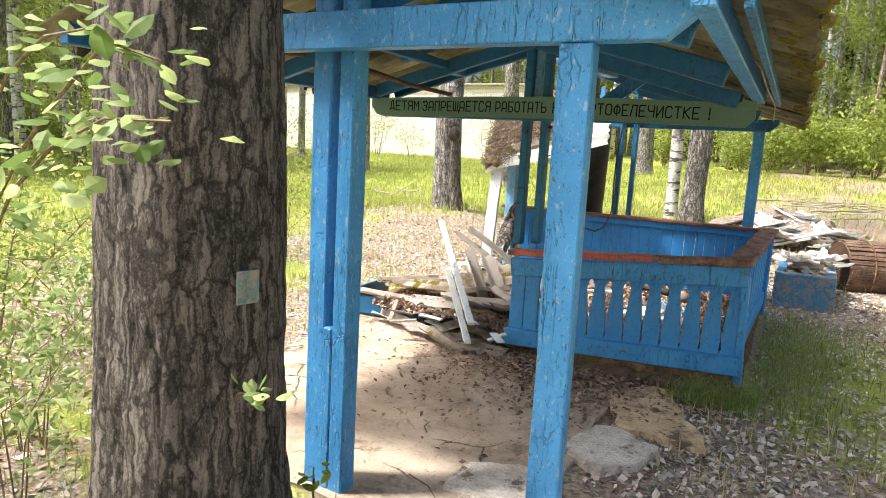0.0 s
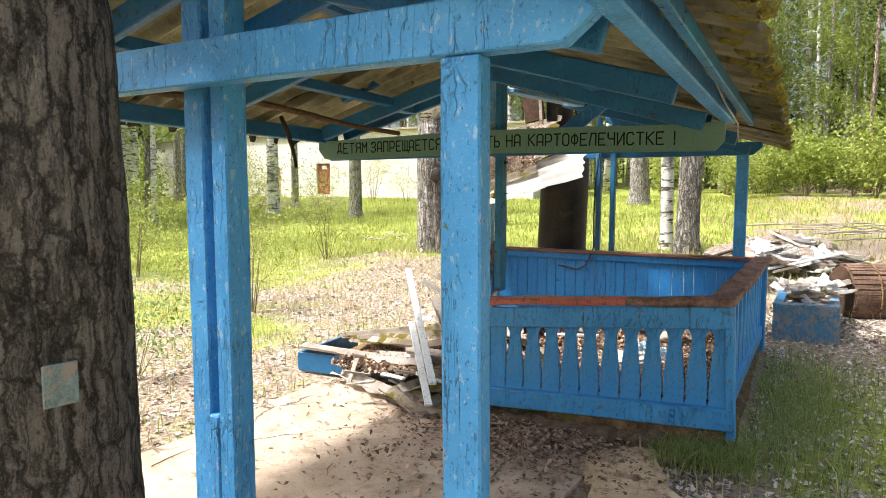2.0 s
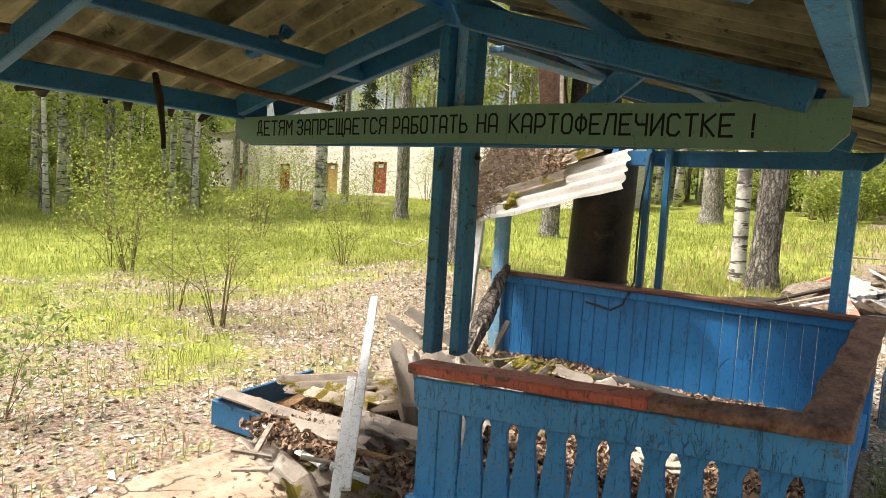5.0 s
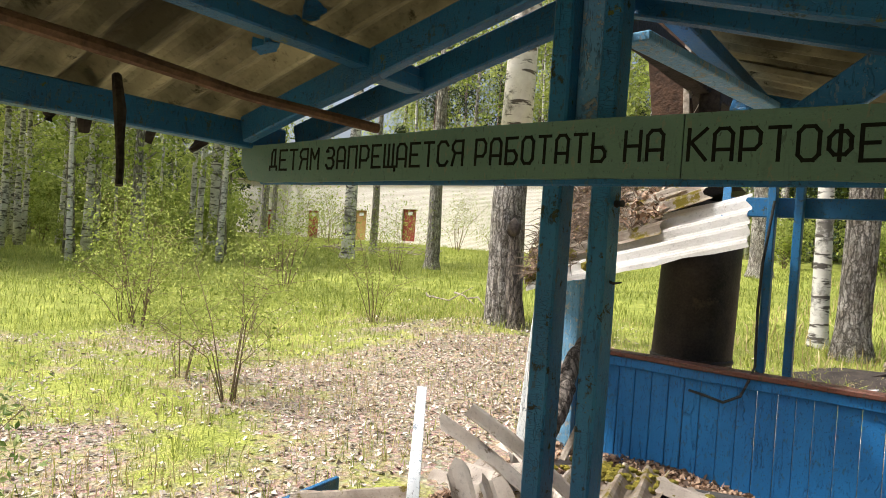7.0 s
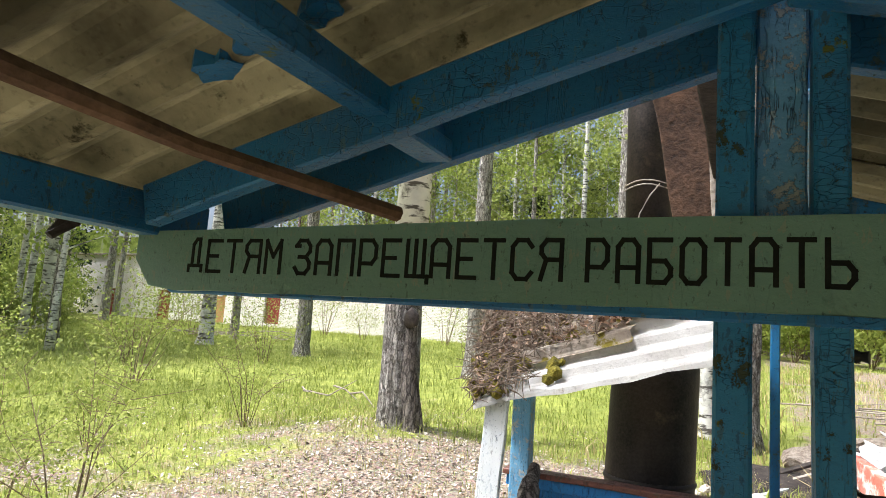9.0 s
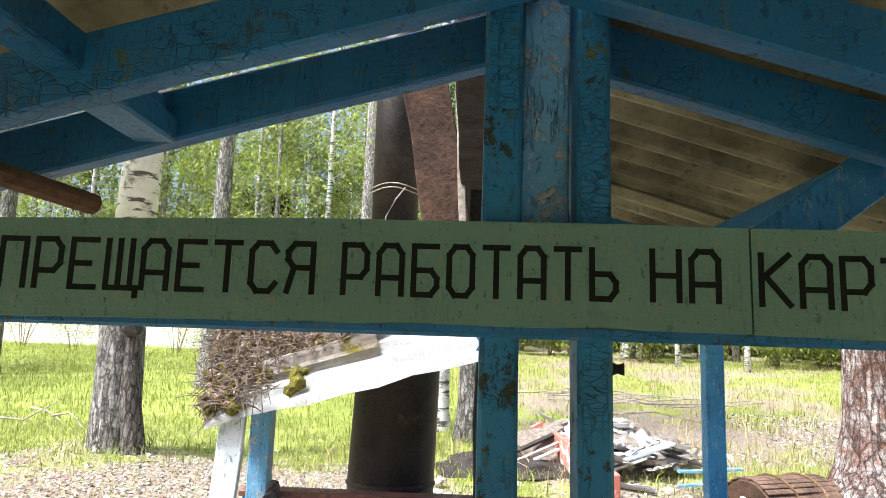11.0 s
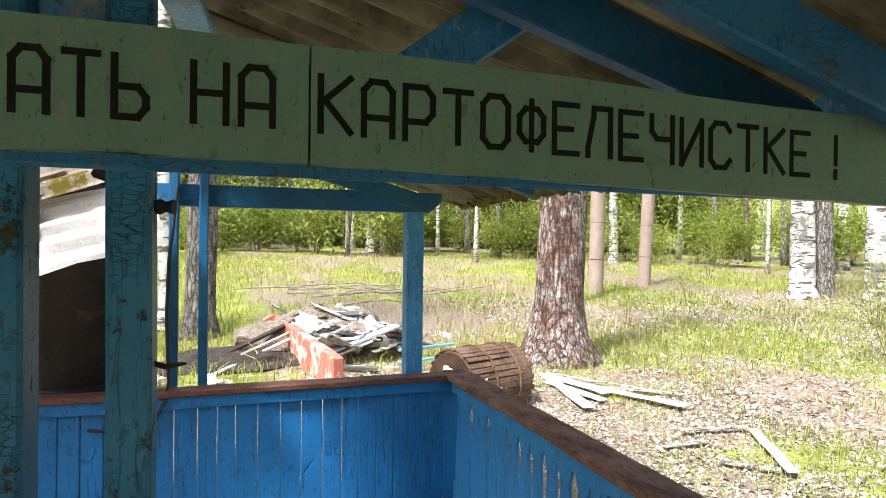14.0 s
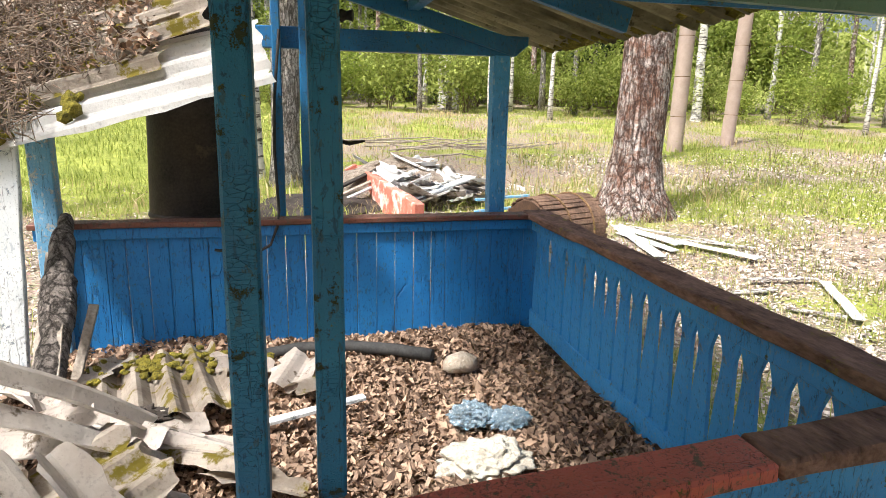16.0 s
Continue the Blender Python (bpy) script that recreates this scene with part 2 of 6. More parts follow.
def concrete():
    k = Nodes("cracked_concrete_floor", 0.9)
    big, mid, small = k.noise(1.1, 6, 0.65), k.noise(5, 8, 0.75), k.noise(90, 5, 0.7)
    col = k.mix(k.ramp(big, 0.35, 0.62), (0.36, 0.28, 0.205), (0.58, 0.47, 0.355))
    col = k.mix(k.ramp(mid, 0.50, 0.64, 0.0, 0.6), col, (0.25, 0.18, 0.12))
    col = k.mix(k.ramp(k.noise(1.7, 9, 0.8), 0.56, 0.63, 0.0, 0.8), col, k.mix(small, (0.08, 0.055, 0.035), (0.27, 0.19, 0.13)))
    col = k.mix(k.ramp(small, 0.6, 0.75, 0.0, 0.5), col, (0.70, 0.62, 0.52))
    col = k.mix(k.ramp(k.noise(55, 4, 0.7), 0.42, 0.34, 0.0, 0.55), col, (0.16, 0.11, 0.075))
    warped = k.mix(0.16, k.coord, k.node("ShaderNodeTexNoise", Vector=k.coord, Scale=3.0, Detail=7.0, Roughness=0.65).outputs["Color"])
    crack = k.calc("MULTIPLY", k.ramp(k.cells(1.5, "DISTANCE_TO_EDGE", warped), 0.0, 0.012, 1.0, 0.0), k.ramp(k.noise(1.4, 2), 0.44, 0.52))
    col = k.mix(crack, col, (0.07, 0.05, 0.035))
    return k.done(col, k.calc("SUBTRACT", k.calc("ADD", k.calc("MULTIPLY", small, 0.5), k.calc("MULTIPLY", mid, 0.6)), crack), 0.7, 0.012)


def bark(name, ridge, deep, pale, moss=None, scale=9.0, flakes=0.55):
    """Furrowed bark: long warped cracks up the trunk, scaly flakes, pale patches and fine grain."""
    k = Nodes(name, 0.95)
    bend = k.node("ShaderNodeTexNoise", Vector=k.coord, Scale=scale * 0.7, Detail=7.0, Roughness=0.7).outputs["Color"]
    v = k.mix(0.10, k.stretched(1, 1, 0.22), bend)
    furrow = k.ramp(k.cells(scale * 1.9, "DISTANCE_TO_EDGE", v), 0.0, 0.13)
    long_noise = k.noise(scale * 2.4, 8, 0.72, k.mix(0.05, k.stretched(1, 1, 0.16), bend))
    cleft = k.ramp(k.calc("ABSOLUTE", k.calc("SUBTRACT", long_noise, 0.5)), 0.0, 0.045)
    scaly = k.noise(scale * 6, 8, 0.8, k.stretched(1, 1, 0.55))
    fine = k.noise(150, 4, 0.75, k.stretched(1, 1, 0.6))
    col = k.mix(k.ramp(scaly, 0.38, 0.60), tuple(c * 0.66 for c in ridge), ridge)
    patch = k.calc("MULTIPLY", k.ramp(k.noise(scale * 0.55, 6, 0.75), 0.40, 0.54), k.ramp(k.noise(scale * 2.6, 8, 0.78), flakes - 0.07, flakes + 0.03))
    col = k.mix(k.calc("MULTIPLY", patch, 0.85), col, pale)
    col = k.mix(k.ramp(k.noise(75, 4, 0.7), 0.60, 0.68, 0.0, 0.7), col, pale)
    if moss:
        col = k.mix(k.ramp(k.noise(3.5, 7, 0.75), 0.55, 0.68, 0.0, 0.45), col, moss)
    col = k.mix(k.ramp(fine, 0.46, 0.32, 0.0, 0.7), col, deep)
    col = k.mix(k.ramp(cleft, 1.0, 0.0, 0.0, 0.75), col, deep)
    col = k.mix(k.ramp(furrow, 1.0, 0.0, 0.0, 0.85), col, deep)
    height = k.calc("ADD", k.calc("ADD", k.calc("MULTIPLY", furrow, 0.9), k.calc("MULTIPLY", cleft, 0.5)), k.calc("ADD", k.calc("MULTIPLY", scaly, 0.9), k.calc("MULTIPLY", fine, 0.35)))
    return k.done(col, height, 1.0, 0.035)


PINE_BARK = bark("grey_brown_bark", (0.40, 0.345, 0.30), (0.03, 0.024, 0.019), (0.54, 0.50, 0.45), (0.24, 0.20, 0.10), 9.5, 0.68)
RED_BARK = bark("red_brown_pine_bark", (0.36, 0.19, 0.13), (0.05, 0.026, 0.018), (0.84, 0.77, 0.72), None, 7, 0.49)
GREY_BARK = bark("pale_grey_bark", (0.42, 0.37, 0.32), (0.06, 0.05, 0.04), (0.78, 0.74, 0.69), None, 8, 0.48)


def birch_bark():
    k = Nodes("birch_bark", 0.8)
    v = k.stretched(1, 1, 4.5)
    marks = k.ramp(k.noise(2.6, 4, 0.6, v), 0.53, 0.59)
    patches = k.ramp(k.noise(1.6, 6, 0.75), 0.50, 0.60)
    col = k.mix(k.noise(8, 3), (0.46, 0.44, 0.40), (0.80, 0.78, 0.74))
    col = k.mix(k.calc("MAXIMUM", marks, k.calc("MULTIPLY", patches, 0.85)), col, (0.09, 0.08, 0.07))
    return k.done(col, marks, 0.3, 0.01)


BIRCH = birch_bark()


def leaf(name, dark, light, through=0.35):
    """Leaves: tone by island, with some light passing through."""
    k = Nodes(name, 0.6, 0.0, 0.25)
    col = k.mix(k.island(), dark, light)
    k.put(k.b.inputs["Base Color"], col)
    glow = k.node("ShaderNodeBsdfTranslucent", Color=col)
    both = k.node("ShaderNodeMixShader", Fac=through)
    k.t.links.new(k.b.outputs[0], both.inputs[1])
    k.t.links.new(glow.outputs[0], both.inputs[2])
    k.t.links.new(both.outputs[0], k.t.nodes["Material Output"].inputs["Surface"])
    return k.m


LEAF_SPRING = leaf("spring_birch_leaves", (0.17, 0.22, 0.035), (0.48, 0.53, 0.15), 0.5)
LEAF_GREEN = leaf("bush_leaves", (0.16, 0.22, 0.03), (0.40, 0.46, 0.10), 0.5)
LEAF_NEAR = leaf("near_shoot_leaves", (0.13, 0.21, 0.05), (0.48, 0.56, 0.24), 0.45)
NEEDLES = leaf("dark_needles", (0.02, 0.035, 0.012), (0.06, 0.09, 0.025), 0.15)
GRASS = leaf("fresh_grass", (0.17, 0.22, 0.035), (0.46, 0.49, 0.13), 0.4)
GRASS_DEEP = leaf("tall_green_grass", (0.15, 0.21, 0.045), (0.46, 0.52, 0.18), 0.5)
GRASS_DRY = leaf("dry_grass", (0.34, 0.26, 0.12), (0.62, 0.52, 0.28), 0.25)
DEAD_LEAVES = leaf("dead_brown_leaves", (0.06, 0.034, 0.02), (0.52, 0.36, 0.25), 0.1)
PALE_LEAVES = leaf("bleached_dead_leaves", (0.15, 0.115, 0.08), (0.76, 0.68, 0.58), 0.12)
DARK_TWIG = rough_surface("dark_twig_bark", (0.05, 0.035, 0.024), (0.24, 0.18, 0.13), 20, 80, 0.9, 0.3, 0.003)
TWIG = rough_surface("twig_bark", (0.10, 0.07, 0.04), (0.26, 0.20, 0.12), 20, 80, 0.9, 0.3, 0.003)


def ground_material():
    k = Nodes("forest_floor", 0.95)
    v = k.coord
    leaves = k.cells(26, "F1", v, "Color")
    tone = k.calc("MULTIPLY", k.noise(30, 4, 0.7), 1.0)
    litter = k.mix(k.ramp(tone, 0.35, 0.65), (0.16, 0.115, 0.075), (0.50, 0.41, 0.31))
    litter = k.mix(0.25, litter, leaves, "MULTIPLY")
    green = k.mix(k.ramp(k.noise(1.3, 5, 0.7), 0.35, 0.65), (0.19, 0.23, 0.035), (0.40, 0.43, 0.09))
    green = k.mix(k.ramp(k.noise(40, 4), 0.45, 0.7, 0.0, 0.6), green, (0.10, 0.10, 0.02))
    attr = k.t.nodes.new("ShaderNodeAttribute")
    attr.attribute_name = "grassy"
    cover = k.ramp(k.calc("ADD", k.calc("ADD", attr.outputs["Fac"], k.noise(2.2, 6, 0.72)), -0.5), 0.40, 0.60)
    return k.done(k.mix(cover, litter, green), k.calc("ADD", tone, k.cells(26, "F1", v)), 0.7, 0.03)


def brick_wall_material():
    k = Nodes("whitewashed_brick", 0.9)
    v = k.node("ShaderNodeMapping", Vector=k.coord, Rotation=(radians(90), 0, 0)).outputs[0]
    n = k.t.nodes.new("ShaderNodeTexBrick")
    k.put(n.inputs["Vector"], v)
    for key, value in (("Color1", (0.90, 0.86, 0.84, 1)), ("Color2", (0.80, 0.75, 0.74, 1)), ("Mortar", (0.60, 0.53, 0.50, 1)), ("Scale", 1.0), ("Mortar Size", 0.012), ("Brick Width", 0.26), ("Row Height", 0.077)):
        n.inputs[key].default_value = value
    col = k.mix(k.ramp(k.noise(0.9, 6, 0.72), 0.60, 0.67, 0.0, 0.5), n.outputs["Color"], (0.52, 0.44, 0.40))
    return k.done(col, n.outputs["Fac"], -0.4, 0.01)


def far_wood_material():
    k = Nodes("far_wood", 1.0, 0.0, 0.0)
    v = k.stretched(1, 1, 0.08)
    trunks = k.ramp(k.noise(0.9, 3, 0.6, v), 0.56, 0.60)
    green = k.mix(k.ramp(k.noise(0.35, 7, 0.75), 0.35, 0.65), (0.09, 0.12, 0.03), (0.42, 0.46, 0.14))
    return k.done(k.mix(k.calc("MULTIPLY", trunks, 0.5), green, (0.45, 0.43, 0.36)))


def clear_plastic():
    k = Nodes("pale_blue_clear_plastic", 0.12, 0.0, 0.5)
    k.b.inputs["Transmission Weight"].default_value = 0.75
    return k.done(k.mix(k.noise(18, 3), (0.45, 0.66, 0.80), (0.80, 0.90, 0.95)), k.noise(40, 3), 0.6, 0.01)


CONCRETE, GROUND, BRICKS, FAR_WOOD, PLASTIC = concrete(), ground_material(), brick_wall_material(), far_wood_material(), clear_plastic()


# ---- mesh helpers ----
def thing(name, label, category, group="", kind=""):
    return tagged(new(name), label, category, group, kind)


def finish(bm, name, material, smooth=False):
    me = bpy.data.meshes.new(name)
    bmesh.ops.recalc_face_normals(bm, faces=bm.faces)
    bm.to_mesh(me)
    bm.free()
    me.materials.append(material)
    if smooth:
        me.polygons.foreach_set("use_smooth", [p.loop_total <= 4 for p in me.polygons])
    return me


def part(name, bm, material, parent, label="", smooth=False):
    ob = new(name, finish(bm, name, material, smooth))
    ob.parent = parent
    return tagged(ob, label)


def single(name, bm, material, label, category="", group="", kind="", smooth=False):
    return tagged(new(name, finish(bm, name, material, smooth)), label, category, group, kind)


def bar(p0, p1, width, height, side=None, bevel=0.004, bm=None, cuts=0, wobble=0.0):
    """A sawn timber from p0 to p1; width lies along side, height at right angles to it."""
    bm = bm or bmesh.new()
    p0, p1 = Vector(p0), Vector(p1)
    way = (p1 - p0)
    length = way.length
    way.normalize()
    side = Vector(side) if side else (Vector((0, 0, 1)).cross(way) if abs(way.z) < 0.95 else Vector((1, 0, 0)))
    side = (side - way * side.dot(way)).normalized()
    up = way.cross(side)
    own = bmesh.ops.create_cube(bm, size=1.0)["verts"]
    m = Matrix((side, way, up)).transposed().to_4x4() @ Matrix.Diagonal((width, length, height, 1))
    m.translation = (p0 + p1) / 2
    bmesh.ops.transform(bm, matrix=m, verts=own)
    edges = list({e for v in own for e in v.link_edges})
    if cuts:
        long = [e for e in edges if abs((e.verts[0].co - e.verts[1].co).normalized().dot(way)) > 0.99]
        made = bmesh.ops.subdivide_edges(bm, edges=long, cuts=cuts, use_grid_fill=True)
        fresh = {g for g in made["geom_inner"] if isinstance(g, bmesh.types.BMVert)}
        if wobble:
            for v in fresh:
                q = v.co * 3.1
                v.co += Vector((noise.noise(q), noise.noise(q + Vector((9, 0, 0))), noise.noise(q + Vector((0, 9, 0))))) * wobble
        edges = [e for e in bm.edges if len(e.link_faces) == 2 and e.calc_face_angle(0) > 0.6]
    if bevel:
        bmesh.ops.bevel(bm, geom=edges, offset=bevel, segments=1, affect="EDGES", clamp_overlap=True)
    return bm


def tube(points, radii, sides=8, bm=None, rough=0.0, cap=True):
    """A round limb through the points."""
    bm = bm or bmesh.new()
    points = [Vector(p) for p in points]
    rings = []
    for i, p in enumerate(points):
        way = (points[min(i + 1, len(points) - 1)] - points[max(i - 1, 0)]).normalized()
        ref = Vector((0, 0, 1)) if abs(way.z) < 0.9 else Vector((1, 0, 0))
        a = way.cross(ref).normalized()
        b = way.cross(a)
        r = radii[i] if isinstance(radii, (list, tuple)) else radii
        ring = []
        for s in range(sides):
            ang = 2 * math.pi * s / sides
            d = a * math.cos(ang) + b * math.sin(ang)
            k = 1 + rough * noise.noise((p + d * r) * (1.2 / max(r, 0.02) ** 0.5))
            ring.append(bm.verts.new(p + d * r * k))
        rings.append(ring)
    for u, v in zip(rings, rings[1:]):
        for s in range(sides):
            bm.faces.new((u[s], u[(s + 1) % sides], v[(s + 1) % sides], v[s]))
    if cap:
        bm.faces.new(rings[0][::-1])
        bm.faces.new(rings[-1])
    return bm


def sheet(m, length, width, wave=0.145, amp=0.021, thick=0.007, ragged=0.0, seed=0, sag=0.0, steps=8):
    """A corrugated sheet: waves across its width (local y), running along local x; centred at m."""
    bm = bmesh.new()
    across = max(8, round(width / wave * 8))
    grid = []
    for i in range(steps + 1):
        row = []
        for j in range(across + 1):
            u, v = i / steps - 0.5, j / across - 0.5
            x, y = u * length, v * width
            n = noise.noise(Vector((j * 0.35 + seed * 7.7, seed * 3.1 + (5 if u > 0 else 0), 0)))
            if i in (0, steps):
                x += ragged * n * (1 if u > 0 else -1)
            n2 = noise.noise(Vector((i * 0.9, seed * 5.3 + (7 if v > 0 else 0), 1)))
            if j in (0, across):
                y += ragged * 0.6 * n2
            z = amp * math.sin(2 * math.pi * (y / wave) + seed) - sag * (4 * u * u - 1) + 0.004 * noise.noise(Vector((x * 3, y * 3, seed)))
            row.append(bm.verts.new((x, y, z)))
        grid.append(row)
    for i in range(steps):
        for j in range(across):
            bm.faces.new((grid[i][j], grid[i + 1][j], grid[i + 1][j + 1], grid[i][j + 1]))
    bmesh.ops.solidify(bm, geom=bm.faces[:], thickness=thick)
    bmesh.ops.transform(bm, matrix=m, verts=bm.verts)
    return bm


def rock(centre, size, seed, flat=0.7, cuts=2):
    bm = bmesh.new()
    bmesh.ops.create_icosphere(bm, subdivisions=cuts, radius=1.0)
    for v in bm.verts:
        v.co *= 1 + 0.35 * noise.noise(v.co * 1.3 + Vector((seed * 5.1, 0, 0))) + 0.15 * noise.noise(v.co * 3.7 + Vector((0, seed * 3.3, 0)))
        v.co = Vector(centre) + Vector((v.co.x * size[0], v.co.y * size[1], v.co.z * size[2]))
    return bm


def crumpled(centre, size, seed, sharp=1.0):
    """A rag thrown down: sharp folds over a low heap."""
    bm = bmesh.new()
    bmesh.ops.create_icosphere(bm, subdivisions=5, radius=1.0)
    for v in bm.verts:
        q = v.co * 1.6 + Vector((seed, 0, 0))
        fold = abs(noise.noise(q * 1.4)) + 0.6 * abs(noise.noise(q * 3.1)) + 0.25 * abs(noise.noise(q * 7))
        v.co *= 0.80 - 0.2 * (sharp - 1.0) + 0.34 * sharp * fold
        v.co = Vector(centre) + Vector((v.co.x * size[0], v.co.y * size[1], v.co.z * size[2]))
    return bm


def raw_mesh(name, verts, faces, material):
    me = bpy.data.meshes.new(name)
    me.from_pydata(verts, [], faces)
    me.materials.append(material)
    return me


def land(x, y):
    """Height of the ground."""
    z = 0.043 * min(max(y - 2.5, 0.0), 60.0) - 0.02
    z += 0.24 * math.exp(-(((x + 4.6) / 1.7) ** 2 + ((y - 6.5) / 1.5) ** 2))
    far = min(1.0, math.hypot(x, y) / 9.0)
    return z + far * (0.07 * noise.noise(Vector((x * 0.35, y * 0.35, 0))) + 0.03 * noise.noise(Vector((x * 1.3, y * 1.3, 4))))


def grassy(x, y):
    """How green the ground is: 0 litter, 1 grass."""
    n = 0.5 * noise.noise(Vector((x * 0.33, y * 0.33, 7)))
    mound = math.exp(-(((x + 3.4) / 2.9) ** 2 + ((y - 4.8) / 3.4) ** 2))
    g = 0.40 + n + 0.35 * noise.noise(Vector((x * 1.1, y * 1.1, 3)))
    if x < 0.6 and y > -3:
        g += min(0.5, 0.05 * math.hypot(x + 1.5, y)) - 0.68 * mound
    if x > 1.0:
        g += -0.10 + 0.22 * min(1.0, max(0.0, (x - 4.0) / 4.0)) if y < 14 else 0.08
    elif y > 12:
        g += 0.15
    strip = math.exp(-(((x - 2.15) / 0.5) ** 2 + ((y - 1.0) / 1.7) ** 2))
    return min(1.0, max(0.0, g + 0.8 * strip))


# ---- ground ----
def build_ground():
    def axis(lo, hi, near, n):
        ts = np.linspace(-1, 1, n)
        s = np.sinh(ts * 4.2) / np.sinh(4.2)
        return near + np.where(s < 0, -s * (lo - near), s * (hi - near))
    xs, ys = axis(-400, 400, -0.5, 190), axis(-300, 500, 3.0, 210)
    verts = [(x, y, land(x, y)) for y in ys for x in xs]
    nx = len(xs)
    faces = [(j * nx + i, j * nx + i + 1, (j + 1) * nx + i + 1, (j + 1) * nx + i) for j in range(len(ys) - 1) for i in range(nx - 1)]
    me = raw_mesh("ground", verts, faces, GROUND)
    me.polygons.foreach_set("use_smooth", [True] * len(me.polygons))
    cover = me.attributes.new("grassy", "FLOAT", "POINT")
    cover.data.foreach_set("value", [grassy(x, y) for x, y, _ in verts])
    tagged(new("ground", me), "forest floor of spring grass and dry leaf litter", "ground", kind="structure")


def prism(outline, z0, z1, bevel=0.006):
    """An upright slab over an outline of (x, y)."""
    bm = bmesh.new()
    low = [bm.verts.new((x, y, z0)) for x, y in outline]
    high = [bm.verts.new((x, y, z1)) for x, y in outline]
    bm.faces.new(low[::-1])
    bm.faces.new(high)
    n = len(outline)
    for i in range(n):
        bm.faces.new((low[i], low[(i + 1) % n], high[(i + 1) % n], high[i]))
    bmesh.ops.bevel(bm, geom=bm.edges[:], offset=bevel, segments=1, affect="EDGES", clamp_overlap=True)
    return bm


def ragged_outline(corners, step=0.12, rough=0.025, seed=0):
    """Walks round the corners and breaks the edge up."""
    out = []
    for i, a in enumerate(corners):
        b = corners[(i + 1) % len(corners)]
        a, b = Vector(a), Vector(b)
        n = max(1, int((b - a).length / step))
        for k in range(n):
            p = a.lerp(b, k / n)
            out.append((p.x + rough * noise.noise(Vector((p.x * 6, p.y * 6, seed))), p.y + rough * noise.noise(Vector((p.x * 6, p.y * 6, seed + 9)))))
    return out


build_ground()
single("concrete_floor", prism(ragged_outline([(-1.46, -2.42), (0.95, -2.45), (0.85, 0.1), (-1.47, 0.12)], 0.16, 0.05, 3), -0.12, 0.006), CONCRETE,
       "cracked sandy concrete floor with dirt and twigs", "floor", kind="structure")
single("earth_under_enclosure", prism(ragged_outline([(-1.42, 0.34), (-0.14, 0.34), (-0.12, 0.04), (1.56, 0.04), (1.56, 2.86), (-1.42, 2.86)], 0.25, 0.04, 5), -0.1, 0.13, 0.02), ROTTEN_WOOD,
       "heaped brown earth under the leaf litter", "floor", kind="structure")
for name, outline, z, mat, label in (
    ("paving_slab", [(0.80, -0.40), (1.14, -0.10), (1.30, -0.52), (0.90, -0.62)], 0.026, YELLOW_SLAB, "ochre paving slab lying loose beside the floor"),
    ("paving_slab", [(0.91, -0.65), (1.31, -0.55), (1.50, -0.98), (1.02, -0.95)], 0.022, YELLOW_SLAB, "ochre paving slab with a chipped corner"),
    ("broken_slab", [(0.82, -1.42), (0.90, -1.06), (1.02, -0.99), (1.27, -1.12), (1.24, -1.30), (1.07, -1.56)], 0.03, SLAB, "pale broken slab with curved edge"),
    ("broken_slab", [(0.50, -2.12), (0.50, -1.86), (0.72, -1.72), (0.94, -1.82), (0.98, -2.02), (0.8, -2.15)], 0.026, SLAB, "pale broken slab at the gate"),
):
    single(name, prism(ragged_outline(outline, 0.035, 0.045, len(name)), -0.02, z, 0.003), mat, label, "slab", "loose slabs")


# ---- far building ----
def brick_building():
    house = thing("brick_building", "long whitewashed brick building with dull red doors", "building")
    x0, x1, y, z0, z1 = -49.4, -11.2, 30.0, 0.3, 5.38
    doors = [(-40.5, 1.02, DOOR_RED), (-35.25, 1.08, DOOR_RED), (-30.45, 1.22, DOOR_OCHRE), (-26.1, 1.40, DOOR_RED)]
    cuts = [x0] + [v for d, _, _ in doors for v in (d - 0.58, d + 0.58)] + [x1]
    for a, b in zip(cuts[::2], cuts[1::2]):
        part("wall", bar((a, y + 0.2, (z0 + z1) / 2), (b, y + 0.2, (z0 + z1) / 2), 0.4, z1 - z0, (0, 1, 0), 0), BRICKS, house)
    for d, foot, mat in doors:
        for low, high in ((z0, foot), (foot + 2.05, z1)):
            part("wall", bar((d - 0.58, y + 0.2, (low + high) / 2), (d + 0.58, y + 0.2, (low + high) / 2), 0.4, high - low, (0, 1, 0), 0), BRICKS, house)
        door = part("door", bar((d - 0.57, y + 0.14, foot + 1.02), (d + 0.57, y + 0.14, foot + 1.02), 0.06, 2.03, (0, 1, 0), 0.01), mat, house)
        part("sign_plate", bar((d - 0.18, y + 0.09, foot + 1.78), (d + 0.22, y + 0.09, foot + 1.78), 0.02, 0.22, (0, 1, 0), 0), WHITE_PLANK, door)
    part("wall", bar((x1 - 0.2, y + 0.4, (z0 + z1) / 2), (x1 - 0.2, y + 9, (z0 + z1) / 2), 0.4, z1 - z0, None, 0), BRICKS, house)
    part("roof", bar((x0 - 0.3, y + 4.5, z1 + 0.06), (x1 + 0.2, y + 4.5, z1 + 0.06), 9.4, 0.14, (0, 1, 0), 0.02), GREY_WOOD, house, "flat grey roof edge")


brick_building()


# ---- pavilion frame ----
RIDGE, FALL = 2.45, 0.30


def roof_z(x):
    return RIDGE - FALL * abs(x)


